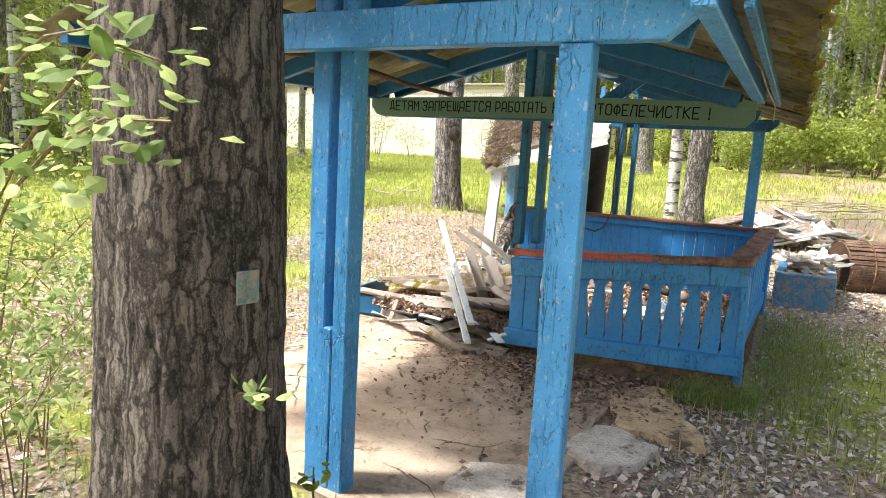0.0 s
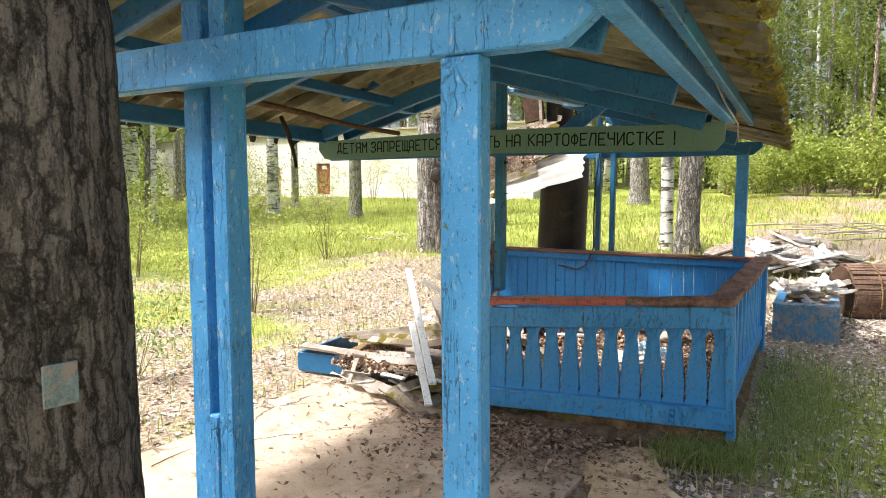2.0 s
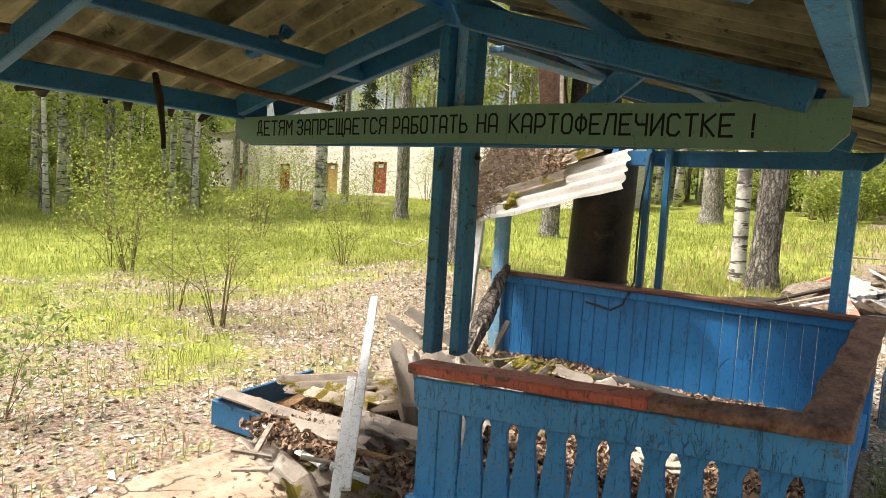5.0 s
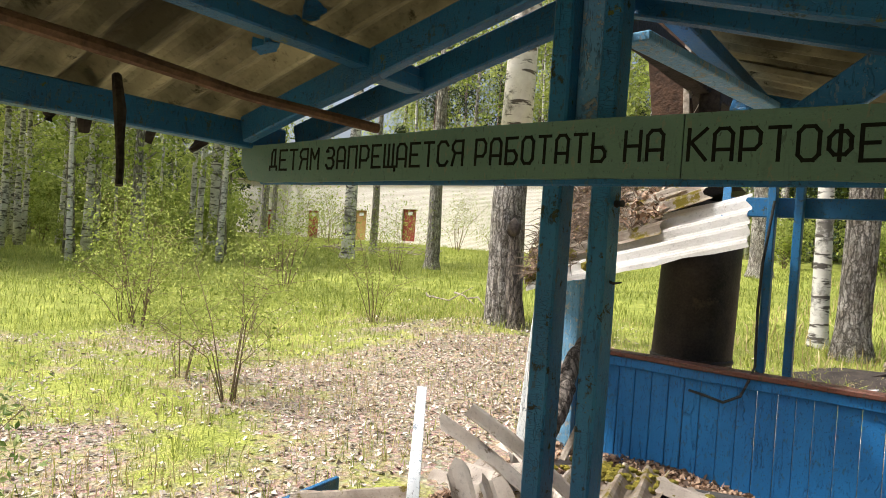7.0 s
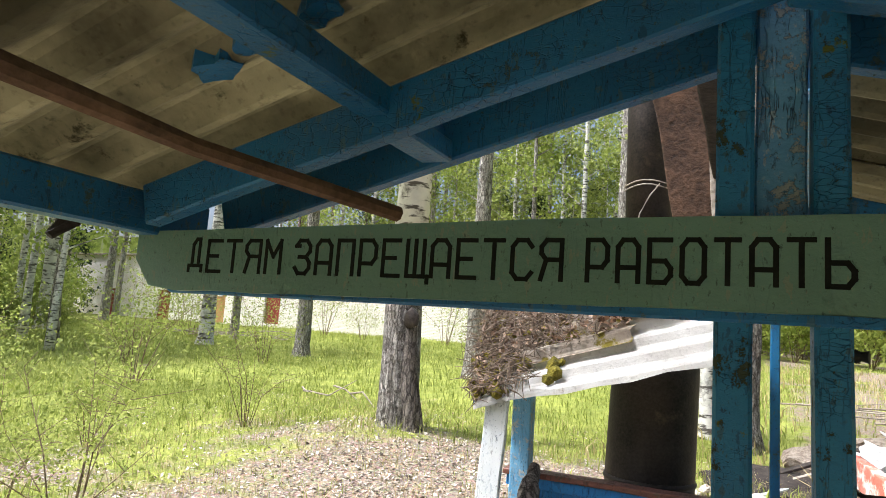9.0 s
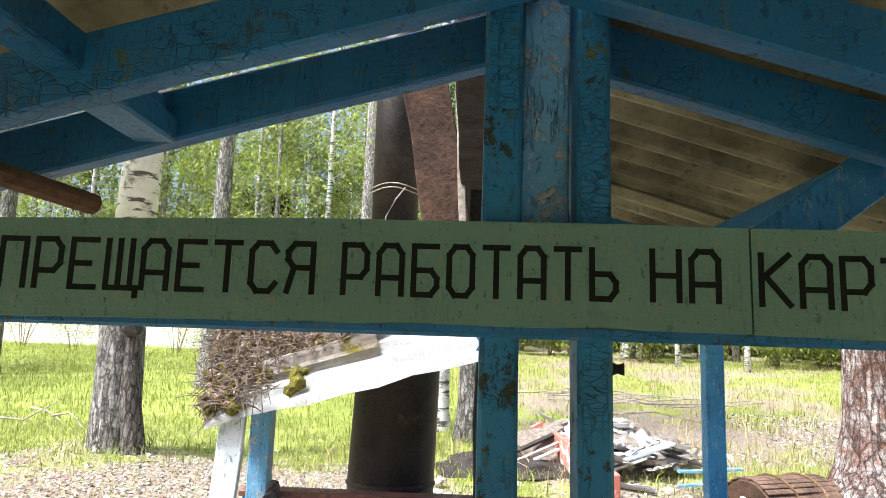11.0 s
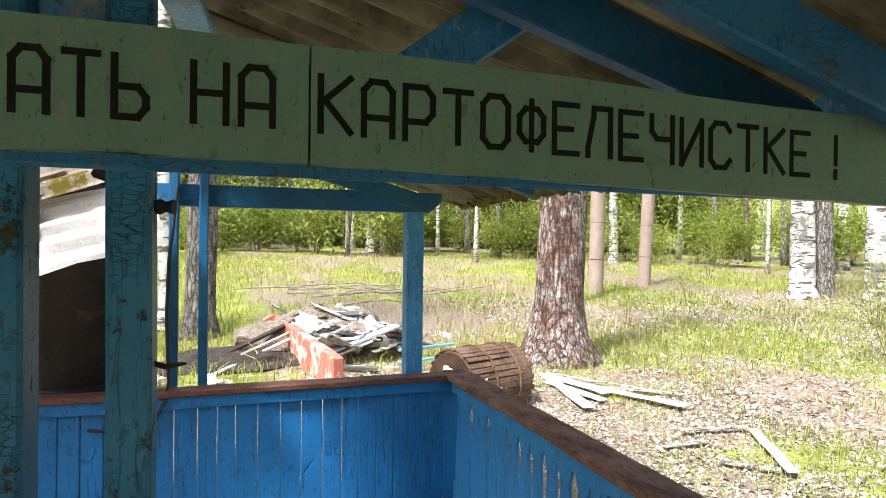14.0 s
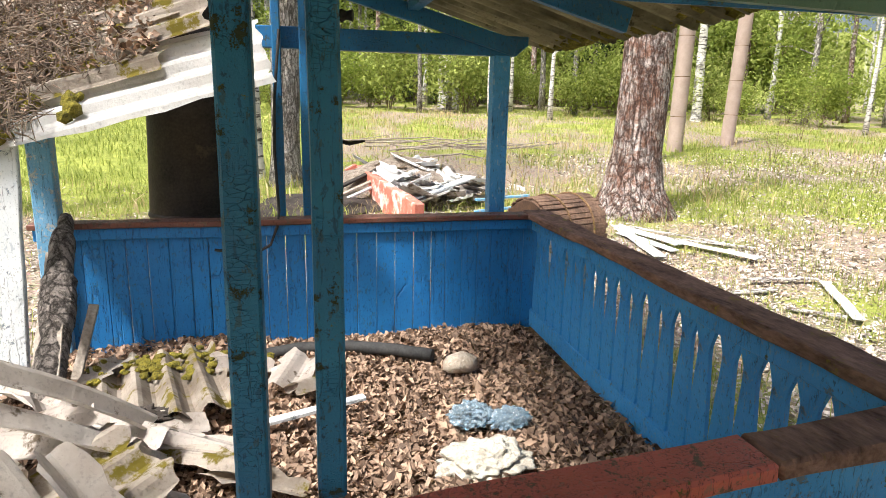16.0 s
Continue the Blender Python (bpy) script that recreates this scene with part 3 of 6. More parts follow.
def chamfered_beam(x0, x1, y0, y1, z0, z1, cut=0.07):
    """A cross beam with its lower end corners sawn off."""
    bm = bmesh.new()
    outline = [(x0, z1), (x0, z0 + cut), (x0 + cut * 1.2, z0), (x1 - cut * 1.2, z0), (x1, z0 + cut), (x1, z1)]
    a = [bm.verts.new((x, y0, z)) for x, z in outline]
    b = [bm.verts.new((x, y1, z)) for x, z in outline]
    bm.faces.new(a)
    bm.faces.new(b[::-1])
    for i in range(6):
        bm.faces.new((a[i], a[(i + 1) % 6], b[(i + 1) % 6], b[i]))
    bmesh.ops.bevel(bm, geom=bm.edges[:], offset=0.005, segments=1, affect="EDGES", clamp_overlap=True)
    return bm


def post(x, y, z0, z1, w, d, mat, parent, name="post", lean=(0, 0), label=""):
    return part(name, bar((x - lean[0], y - lean[1], z0), (x, y, z1), w, d, (1, 0, 0), 0.006, None, 6, 0.004), mat, parent, label)


frame_thing = thing("pavilion_frame", "blue painted timber pavilion frame with peeling paint", "pavilion")
# gate
post(0.115, -2.36, -0.03, 2.32, 0.074, 0.10, BLUE, frame_thing)
post(-0.018, -2.35, -0.03, 2.30, 0.095, 0.10, BLUE, frame_thing)
part("spacer_block", bar((0.052, -2.385, 0.0), (0.052, -2.385, 0.74), 0.048, 0.05, (1, 0, 0), 0.006), BLUE, frame_thing)
post(1.070, -2.445, -0.03, 1.882, 0.116, 0.068, BLUE, frame_thing, lean=(-0.012, 0.0))
part("gate_beam", chamfered_beam(-1.42, 1.425, -2.482, -2.412, 1.885, 2.028), BLUE, frame_thing)
# sign frame
post(0.058, 0.08, 0.86, 2.36, 0.053, 0.085, BLUE_POST, frame_thing)
post(-0.086, 0.08, 0.845, 2.36, 0.060, 0.085, BLUE_POST, frame_thing)
part("king_board", bar((-0.013, 0.10, 1.94), (-0.013, 0.10, 2.40), 0.082, 0.025, (1, 0, 0), 0.004, None, 5, 0.006), PALE_BLUE, frame_thing, "king board with flaking pale blue paint")
part("tie_beam", chamfered_beam(-1.44, 1.46, 0.022, 0.036, 1.776, 1.93), BLUE_OLD_SHADED, frame_thing)
part("tie_beam", chamfered_beam(-1.44, 1.45, 0.124, 0.17, 1.80, 1.93), BLUE_OLD_SHADED, frame_thing)
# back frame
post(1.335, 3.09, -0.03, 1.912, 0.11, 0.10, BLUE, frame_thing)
post(0.085, 2.99, 0.9, 2.34, 0.05, 0.07, BLUE_OLD_SHADED, frame_thing)
post(-0.07, 2.99, 0.9, 2.34, 0.05, 0.07, BLUE_OLD_SHADED, frame_thing)
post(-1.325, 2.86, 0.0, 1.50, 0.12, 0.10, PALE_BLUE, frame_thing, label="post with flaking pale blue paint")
part("tie_beam", chamfered_beam(-0.35, 1.51, 3.04, 3.12, 1.905, 2.03), BLUE_OLD_SHADED, frame_thing)
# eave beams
part("eave_beam", bar((-1.42, -2.62, 1.972), (-1.42, 0.16, 1.965), 0.07, 0.10, None, 0.006, None, 6, 0.004), BLUE_OLD_SHADED, frame_thing)
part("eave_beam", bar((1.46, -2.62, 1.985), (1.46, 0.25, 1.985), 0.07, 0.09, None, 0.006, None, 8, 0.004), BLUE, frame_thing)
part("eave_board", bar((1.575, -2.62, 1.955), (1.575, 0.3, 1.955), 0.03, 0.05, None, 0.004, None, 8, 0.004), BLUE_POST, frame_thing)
# rafters and purlins; the shade under the roof is in their darker blue


def rafter(x0, z0, x1, z1, y, mat=BLUE_OLD_SHADED, w=0.045, h=0.10, name="rafter"):
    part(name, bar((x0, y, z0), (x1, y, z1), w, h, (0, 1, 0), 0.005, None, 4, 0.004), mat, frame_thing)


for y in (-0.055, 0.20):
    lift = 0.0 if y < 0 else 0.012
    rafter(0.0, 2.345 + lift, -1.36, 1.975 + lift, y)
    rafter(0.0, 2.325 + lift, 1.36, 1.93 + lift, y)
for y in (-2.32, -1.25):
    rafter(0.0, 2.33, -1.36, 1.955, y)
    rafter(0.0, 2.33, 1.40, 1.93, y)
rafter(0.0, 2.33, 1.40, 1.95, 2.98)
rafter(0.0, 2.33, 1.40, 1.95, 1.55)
part("spacer_block", bar((-0.72, -0.03, 2.14), (-0.72, 0.18, 2.14), 0.08, 0.05, None, 0.005), BLUE_OLD_SHADED, frame_thing)
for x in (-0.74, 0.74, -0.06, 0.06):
    part("purlin", bar((x, -2.6, roof_z(x) - 0.055), (x, 0.24 if x < 0 else 3.15, roof_z(x) - 0.055), 0.07, 0.06, None, 0.005, None, 6, 0.004), BLUE_OLD_SHADED, frame_thing)
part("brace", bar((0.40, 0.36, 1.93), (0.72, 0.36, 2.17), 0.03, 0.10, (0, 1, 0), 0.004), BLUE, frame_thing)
part("brace", bar((0.05, -2.30, 2.05), (0.62, -2.30, 2.20), 0.03, 0.08, (0, 1, 0), 0.004), BLUE_OLD_SHADED, frame_thing)
part("brace", bar((0.02, 0.30, 2.25), (0.16, 1.50, 2.28), 0.09, 0.03, None, 0.004), PALE_BLUE, frame_thing)

# ---- roof sheets ----
roof = thing("pavilion_roof", "old corrugated asbestos roof with moss along the eave", "roof")


def slope_pose(x, y, side, lift=0.0):
    """Local x runs down the slope of that side."""
    tilt = math.degrees(math.atan(FALL))
    return pose(x, y, roof_z(x) + 0.03 + lift, 0, 0, 0) @ pose(0, 0, 0, 0, tilt if side > 0 else 180 - tilt, 0)


for i, y in enumerate((-2.12, -1.13, -0.25)):
    part("roof_sheet", sheet(slope_pose(-0.86, y, -1, 0.012 * (i % 2)), 1.74, 1.08 if i < 2 else 0.86, ragged=0.05, seed=i + 1), ROOF_SLATE, roof)
for i, y in enumerate((-2.12, -1.13, -0.14, 0.85, 1.84, 2.75)):
    part("roof_sheet", sheet(slope_pose(0.88, y, 1, 0.012 * (i % 2)), 1.80, 1.08 if i < 5 else 0.95, ragged=0.04, seed=i + 11), ROOF_SLATE, roof)


def moss_edge():
    """Moss cushions and caught leaves along the right eave."""
    bm = bmesh.new()
    for k in range(260):
        y = random.uniform(-2.6, 3.2)
        x = 1.75 - abs(random.gauss(0, 0.055))
        s = random.uniform(0.012, 0.05)
        b = bmesh.ops.create_icosphere(bm, subdivisions=1, radius=s)["verts"]
        for v in b:
            v.co *= 1 + 0.4 * noise.noise(v.co * 60 + Vector((k, 0, 0)))
            v.co = Vector((x, y, roof_z(x) + 0.045)) + Vector((v.co.x, v.co.y * 1.5, v.co.z * 0.7))
    return bm


for k, (x, y, r) in enumerate(((-0.95, -0.29, 0.040), (-0.865, -0.31, 0.026), (-0.80, -0.30, 0.026), (-0.72, -0.30, 0.036))):
    bm = bmesh.new()
    rim_ = [(x + r * (1 + 0.5 * noise.noise(Vector((a * 1.3, k, 0)))) * math.cos(a), y + r * (0.9 + 0.6 * noise.noise(Vector((a * 1.1, k, 5)))) * math.sin(a)) for a in np.linspace(0, 2 * math.pi, 17)[:-1]]
    low = [bm.verts.new((px, py, roof_z(px) + 0.007)) for px, py in rim_]
    high = [bm.verts.new((px, py, roof_z(px) + 0.04)) for px, py in rim_]
    bm.faces.new(low)
    bm.faces.new(high[::-1])
    for i in range(16):
        bm.faces.new((low[i], high[i], high[(i + 1) % 16], low[(i + 1) % 16]))
    part("paint_splash", bm, BLUE_OLD_SHADED, roof, "splash of blue paint on the sheet")
part("moss", moss_edge(), MOSS, roof, "yellow-green moss cushions")
hang = bmesh.new()
for k in range(13):
    y = -2.4 + k * 0.19 + random.uniform(-0.09, 0.09)
    tube([(-1.60, y, 1.99), (-1.62, y + 0.02, 1.94), (-1.63, y + random.uniform(-0.04, 0.04), random.uniform(1.885, 1.935))], [0.035, 0.03, 0.014], 6, hang, 0.8)
part("moss", hang, DARK_WOOD, roof, "dark rotten shreds at the eave")
single("hanging_branch", tube([(-1.3, -0.58, 2.05), (-1.22, -0.60, 1.93), (-1.17, -0.62, 1.83), (-1.14, -0.63, 1.76), (-1.12, -0.64, 1.70)], [0.02, 0.018, 0.014, 0.015, 0.011], 7, None, 0.4), DARK_WOOD, "dark rotten stick hanging under the roof", "stick")
single("bare_pole", tube([(-1.32, -2.3, 2.02), (-1.22, -1.7, 2.06), (-1.05, -1.1, 2.075), (-0.93, -0.77, 2.03), (-0.84, -0.42, 1.985), (-0.70, -0.02, 1.955)], [0.016, 0.019, 0.02, 0.019, 0.018, 0.015], 8, None, 0.25), BROWN_POLE, "thin brown bare pole propped under the roof", "pole")
single("loose_wire", tube([(1.45, -1.35, 2.06), (1.53, -1.15, 1.98), (1.56, -1.0, 1.90), (1.60, -0.9, 1.83), (1.60, -0.88, 1.75)], 0.004, 5), GREY_WOOD, "thin pale wire dangling from the eave", "wire")

# ---- sign ----
STROKES = {
    "Д": "0001 0141 4140 1115 1526 2636 3631", "Е": "4000 0006 0646 0333", "Т": "0646 2620", "Я": "4046 4616 1605 0504 0413 1343 1300",
    "М": "0006 0623 2346 4640", "З": "0515 1605 1636 3645 4544 4433 3313 3342 4241 4130 3010 1001", "А": "0005 0516 1636 3645 4540 0242", "П": "0006 0646 4640",
    "Р": "0006 0636 3645 4543 4332 3202", "Щ": "0600 0040 4046 2620 4050 5059", "С": "4536 3616 1605 0501 0110 1030 3041", "Б": "4606 0600 0030 3041 4142 4233 3303",
    "О": "0105 0516 1636 3645 4541 4130 3010 1001", "Ь": "0600 0030 3041 4142 4233 3303", "Н": "0006 4046 0343", "К": "0006 0346 1340",
    "Ф": "2026 1535 3544 4442 4231 3111 1102 0204 0415", "Л": "0001 0115 1516 1646 4640", "Ч": "0604 0413 1343 4640", "И": "0600 0046 4640", "!": "2622 2120",
}


def letter(ch, x, z, w, h, stroke, y):
    """One letter of strokes with square ends, a little proud of the board."""
    bm = bmesh.new()
    for k, s in enumerate(STROKES[ch].split()):
        a, b = [(x + int(s[i]) / 4 * w, z + (int(s[i + 1]) if s[i + 1] != "9" else -1) / 6 * h) for i in (0, 2)]
        d = Vector((b[0] - a[0], b[1] - a[1]))
        if d.length < 1e-6:
            continue
        d.normalize()
        n = Vector((-d.y, d.x)) * stroke / 2
        e = d * stroke * 0.42
        ring = [(a[0] - e.x + n.x, a[1] - e.y + n.y), (a[0] - e.x - n.x, a[1] - e.y - n.y), (b[0] + e.x - n.x, b[1] + e.y - n.y), (b[0] + e.x + n.x, b[1] + e.y + n.y)]
        f = [bm.verts.new((px, y - 0.0008 - 0.0001 * k, pz)) for px, pz in ring]
        g = [bm.verts.new((px, y + 0.001, pz)) for px, pz in ring]
        bm.faces.new(f)
        for i in range(4):
            bm.faces.new((f[i], g[i], g[(i + 1) % 4], f[(i + 1) % 4]))
    return bm


sign = thing("warning_sign", "long pale green wooden sign with black Cyrillic warning in painted capitals", "sign")


def sign_top(x):
    return 1.947 + (0.020 * min(x + 0.3, 0.0) if x < 0.273 else -0.012 * (x - 0.27) - 0.007 * max(0.0, math.sin((x - 0.7) * 4.4)))


def sign_low(x):
    return 1.793 + (0.010 * min(x + 0.2, 0.0) if x < 0.273 else -0.021 * (x - 0.27))


def sign_line(x):
    """Foot of the lettering along the two boards."""
    return 1.8365 + (0.006 * x if x < 0.273 else -0.0225 * (x - 0.25))


def sign_board(x0, x1, left_cut, right_cut):
    bm = bmesh.new()
    xs = [x0 + (x1 - x0) * k / 24 for k in range(25)]
    top = [(x, sign_top(x) + 0.0025 * noise.noise(Vector((x * 6, 1, 0)))) for x in xs]
    low = [(x, sign_low(x) + 0.003 * noise.noise(Vector((x * 8, 5, 0)))) for x in xs]
    if left_cut:
        low = [(x0, 1.855), (x0 + 0.055, 1.79)] + low[2:]
    if right_cut:
        low = low[:-2] + [(x1 - 0.05, 1.772), (x1, 1.825)]
    outline = top + low[::-1]
    a = [bm.verts.new((x, 0.0, z)) for x, z in outline]
    b = [bm.verts.new((x, 0.02, z)) for x, z in outline]
    bm.faces.new(a)
    bm.faces.new(b[::-1])
    for i in range(len(outline)):
        j = (i + 1) % len(outline)
        bm.faces.new((a[i], a[j], b[j], b[i]))
    bmesh.ops.triangulate(bm, faces=[f for f in bm.faces if len(f.verts) > 4])
    return bm


part("board", sign_board(-1.455, 0.2725, True, False), GREEN_SIGN, sign)
part("board", sign_board(0.2755, 1.462, False, True), GREEN_SIGN, sign)
for word, x0, x1 in (("ДЕТЯМ", -1.272, -1.000), ("ЗАПРЕЩАЕТСЯ", -0.958, -0.367), ("РАБОТАТЬ", -0.320, 0.080), ("НА", 0.133, 0.227), ("КАРТОФЕЛЕЧИСТКЕ", 0.288, 1.130), ("!", 1.176, 1.209)):
    pitch = (x1 - x0 + 0.018) / len(word)
    for i, ch in enumerate(word):
        x = x0 + i * pitch
        first = i == 0 and word == "ДЕТЯМ"
        part("letter", letter(ch, x, sign_line(x), pitch - 0.018, 0.072 + (0.004 if first else 0), 0.0085, 0.0), BLACK_LETTER, sign)

# ---- balustrades ----
def sag(x):
    """Front balustrade has sunk at its left end."""
    return (x - 1.55) * 0.079


def baluster_mesh(width, z0, z1, thick, seed=0):
    """A flat fretsawn baluster: waist, shoulder and pointed shoulders; face in local x, z from 0."""
    h = z1 - z0
    profile = [(0.0, 0.50), (0.05, 0.49), (0.09, 0.43), (0.13, 0.47), (0.22, 0.475), (0.36, 0.455), (0.52, 0.40), (0.68, 0.33), (0.80, 0.285), (0.86, 0.29), (0.93, 0.42), (0.965, 0.497), (1.0, 0.497)]
    bm = bmesh.new()
    ring = [(w * width, f * h) for f, w in profile] + [(-w * width, f * h) for f, w in profile[::-1]]
    a = [bm.verts.new((x, -thick / 2, z)) for x, z in ring]
    b = [bm.verts.new((x, thick / 2, z)) for x, z in ring]
    n = len(profile)
    for k in range(n - 1):
        bm.faces.new((a[k], a[k + 1], a[2 * n - 2 - k], a[2 * n - 1 - k]))
        bm.faces.new((b[2 * n - 1 - k], b[2 * n - 2 - k], b[k + 1], b[k]))
    for k in range(2 * n):
        j = (k + 1) % (2 * n)
        bm.faces.new((a[k], b[k], b[j], a[j]))
    return bm


front = thing("front_balustrade", "blue fretwork balustrade with red handrail, sunk at one end", "balustrade")
part("handrail", bar((-0.11, -0.005, 0.921 + sag(-0.11)), (0.95, -0.005, 0.921 + sag(0.95)), 0.135, 0.045, None, 0.008, None, 10, 0.009), RED_RAIL, front, "chipped red-brown handrail")
part("handrail", bar((0.952, -0.005, 0.921 + sag(0.952)), (1.565, -0.005, 0.921 + sag(1.565)), 0.135, 0.045, None, 0.008, None, 9, 0.012), MOSSY_RAIL, front, "mossy weathered handrail end")
part("fascia", bar((-0.09, -0.028, 0.829 + sag(-0.09) * 1.15), (1.545, -0.028, 0.829 + sag(1.545) * 1.15), 0.024, 0.132, None, 0.005, None, 6, 0.004), BLUE_RAIL, front)
part("sill_beam", bar((-0.10, -0.02, 0.232 + sag(-0.10) * 0.75), (1.56, -0.02, 0.232 + sag(1.56) * 0.75), 0.06, 0.125, None, 0.006, None, 6, 0.006), BLUE_RAIL, front)
one = finish(baluster_mesh(0.1275, 0.0, 0.50, 0.022), "baluster", BLUE_RAIL)
for k in range(11):
    x = 0.205 + k * 0.1283
    ob = new("baluster", one)
    ob.parent = front
    ob.matrix_basis = pose(x, 0.012, 0.283 + sag(x) * 0.78, 0, 0.5 * math.sin(k * 3.1), 0) @ Matrix.Diagonal((1 - 0.02 * abs(math.sin(k * 2.3)), 1, 0.985 + sag(x) * 0.55, 1))
for x, w in ((-0.032, 0.112), (0.083, 0.112)):
    part("board", bar((x, 0.012, 0.28 + sag(x) * 0.8), (x, 0.012, 0.78 + sag(x) * 1.15), w, 0.022, (1, 0, 0), 0.004), BLUE_RAIL, front)
part("kick_board", bar((0.45, -0.018, 0.075), (1.52, -0.018, 0.115), 0.03, 0.12, None, 0.005, None, 6, 0.008), ROTTEN_WOOD, front, "rotten brown board at the ground")
part("corner_post", bar((1.555, 0.02, 0.10), (1.525, 0.02, 0.89), 0.05, 0.09, (1, 0, 0), 0.006), BLUE_RAIL, front)

bank = bmesh.new()
for k in range(16):
    f = k / 15
    lump = rock((0.0 + 1.5 * f, 0.0 + 0.03 * math.sin(k * 2.1), 0.0), (0.16, 0.12 + 0.02 * math.sin(k * 1.3), 0.035 + 0.085 * f), 400 + k, 0.7, 2)
    lump_mesh = bpy.data.meshes.new("lump")
    lump.to_mesh(lump_mesh)
    bank.from_mesh(lump_mesh)
    bpy.data.meshes.remove(lump_mesh)
single("earth_bank", bank, EARTH, "low bank of crumbly brown earth under the balustrade", "earth", kind="structure", smooth=True)

side = thing("side_balustrade", "blue fretwork balustrade with a mossy brown handrail", "balustrade")


def side_x(y):
    """The side balustrade runs a little outward towards the back."""
    return 1.485 + 0.026 * y


part("handrail", bar((side_x(0.07), 0.07, 0.915), (side_x(2.95), 2.95, 0.900), 0.155, 0.042, None, 0.008, None, 26, 0.014), MOSSY_RAIL, side)
part("fascia", bar((side_x(0.06) - 0.03, 0.06, 0.852), (side_x(2.86) - 0.03, 2.86, 0.842), 0.02, 0.075, None, 0.004, None, 12, 0.004), BLUE_RAIL, side)
part("sill_beam", bar((side_x(0.07), 0.07, 0.20), (side_x(2.86), 2.86, 0.20), 0.05, 0.12, None, 0.005, None, 8, 0.004), BLUE_RAIL, side)
two = finish(baluster_mesh(0.119, 0.0, 0.61, 0.016), "baluster", BLUE_RAIL)
for k in range(21):
    y = 0.15 + k * 0.1315
    ob = new("baluster", two)
    ob.parent = side
    ob.matrix_basis = pose(side_x(y) - 0.007, y, 0.21, 0.6 * math.sin(k * 2.9), 0, 90) @ Matrix.Diagonal((1 - 0.02 * abs(math.sin(k * 1.7)), 1, 1, 1))
part("corner_post", bar((side_x(2.9), 2.915, 0.0), (side_x(2.9), 2.915, 0.87), 0.09, 0.07, (1, 0, 0), 0.006), BLUE_RAIL, side)

back = thing("board_partition", "deep blue boarded partition with a worn red-brown top rail", "partition")
part("top_rail", bar((-1.43, 2.885, 0.893), (1.50, 2.885, 0.893), 0.13, 0.034, None, 0.006, None, 12, 0.005), BROWN_RAIL, back)
part("band", bar((-1.41, 2.852, 0.843), (1.52, 2.852, 0.843), 0.022, 0.066, None, 0.004, None, 8, 0.003), BLUE_DEEP, back)
x = -1.40
while x < 1.50:
    w = random.uniform(0.09, 0.125)
    part("board", bar((x + w / 2, 2.878 + random.uniform(-0.003, 0.003), 0.02), (x + w / 2, 2.878, 0.868), w - random.choice((0.002, 0.003, 0.005)), 0.02, (1, 0, 0), 0.003), BLUE_DEEP, back)
    x += w

# ---- stove pipe behind the partition ----
stack = thing("stove_stack", "big sooty steel stove drum with a thinner chimney", "stove")
part("drum", tube([(-0.64, 3.46, 0.0), (-0.635, 3.46, 0.88), (-0.615, 3.46, 1.5), (-0.60, 3.46, 2.02)], [0.285, 0.285, 0.28, 0.275], 32), RUSTY_PIPE, stack, "", True)
part("band", tube([(-0.635, 3.46, 0.84), (-0.635, 3.46, 0.86), (-0.635, 3.46, 0.88)], [0.288, 0.297, 0.288], 32), RUSTY_PIPE, stack, "", True)
part("cone", tube([(-0.60, 3.46, 2.021), (-0.68, 3.46, 2.25)], [0.272, 0.165], 32), RUSTY_PIPE, stack, "", True)
part("chimney", tube([(-0.68, 3.46, 2.25), (-0.70, 3.46, 4.6)], [0.16, 0.16], 24), RUSTY_PIPE, stack, "dark chimney pipe", True)
wire = bmesh.new()
for z in (2.80, 2.83):
    tube([(-0.69 + 0.166 * math.cos(a), 3.46 + 0.166 * math.sin(a), z + 0.01 * math.sin(a * 3)) for a in np.linspace(0, 6.28, 20)], 0.005, 5, wire)
tube([(-0.52, 3.31, 2.83), (-0.50, 3.25, 2.92), (-0.42, 3.1, 2.84), (-0.36, 2.9, 2.80), (-0.33, 2.7, 2.72)], 0.005, 5, wire)
tube([(-0.60, 3.30, 2.81), (-0.66, 3.27, 2.72), (-0.72, 3.27, 2.6), (-0.74, 3.28, 2.4)], 0.005, 5, wire)
part("wire", wire, GREY_WOOD, stack, "rusty tie wire")

# ---- fallen roof behind ----
U, V = Vector((0.955, 0.0, 0.268)).normalized(), Vector((-0.16, 0.74, 0.62))
V = (V - U * V.dot(U)).normalized()
N = U.cross(V)


def fallen(u, v, n, turn=0.0):
    """A pose on the plane of the fallen roof; u and v from its lower left corner."""
    m = Matrix((U, V, N)).transposed().to_4x4()
    m.translation = Vector((-1.48, 2.40, 1.305)) + U * u + V * v + N * n
    return m @ pose(0, 0, 0, 0, 0, turn)


heap = thing("fallen_roof_sheets", "collapsed corrugated sheets, one bleached white, under moss and twigs", "roof debris")
part("white_sheet", sheet(fallen(0.73, 0.27, 0), 1.46, 0.56, ragged=0.03, seed=31), WHITE_SLATE, heap, "bleached white corrugated sheet")
part("mossy_sheet", sheet(fallen(0.45, 0.60, 0.045, 2), 0.98, 0.72, ragged=0.08, seed=32), MOSSY_SLATE, heap)
part("mossy_sheet", sheet(fallen(0.55, 0.95, 0.06, -3), 1.15, 0.6, ragged=0.1, seed=33), MOSSY_SLATE, heap)
part("broken_sheet", sheet(fallen(1.05, 0.58, 0.07, 8), 0.34, 0.3, ragged=0.06, seed=34), MOSSY_SLATE, heap)
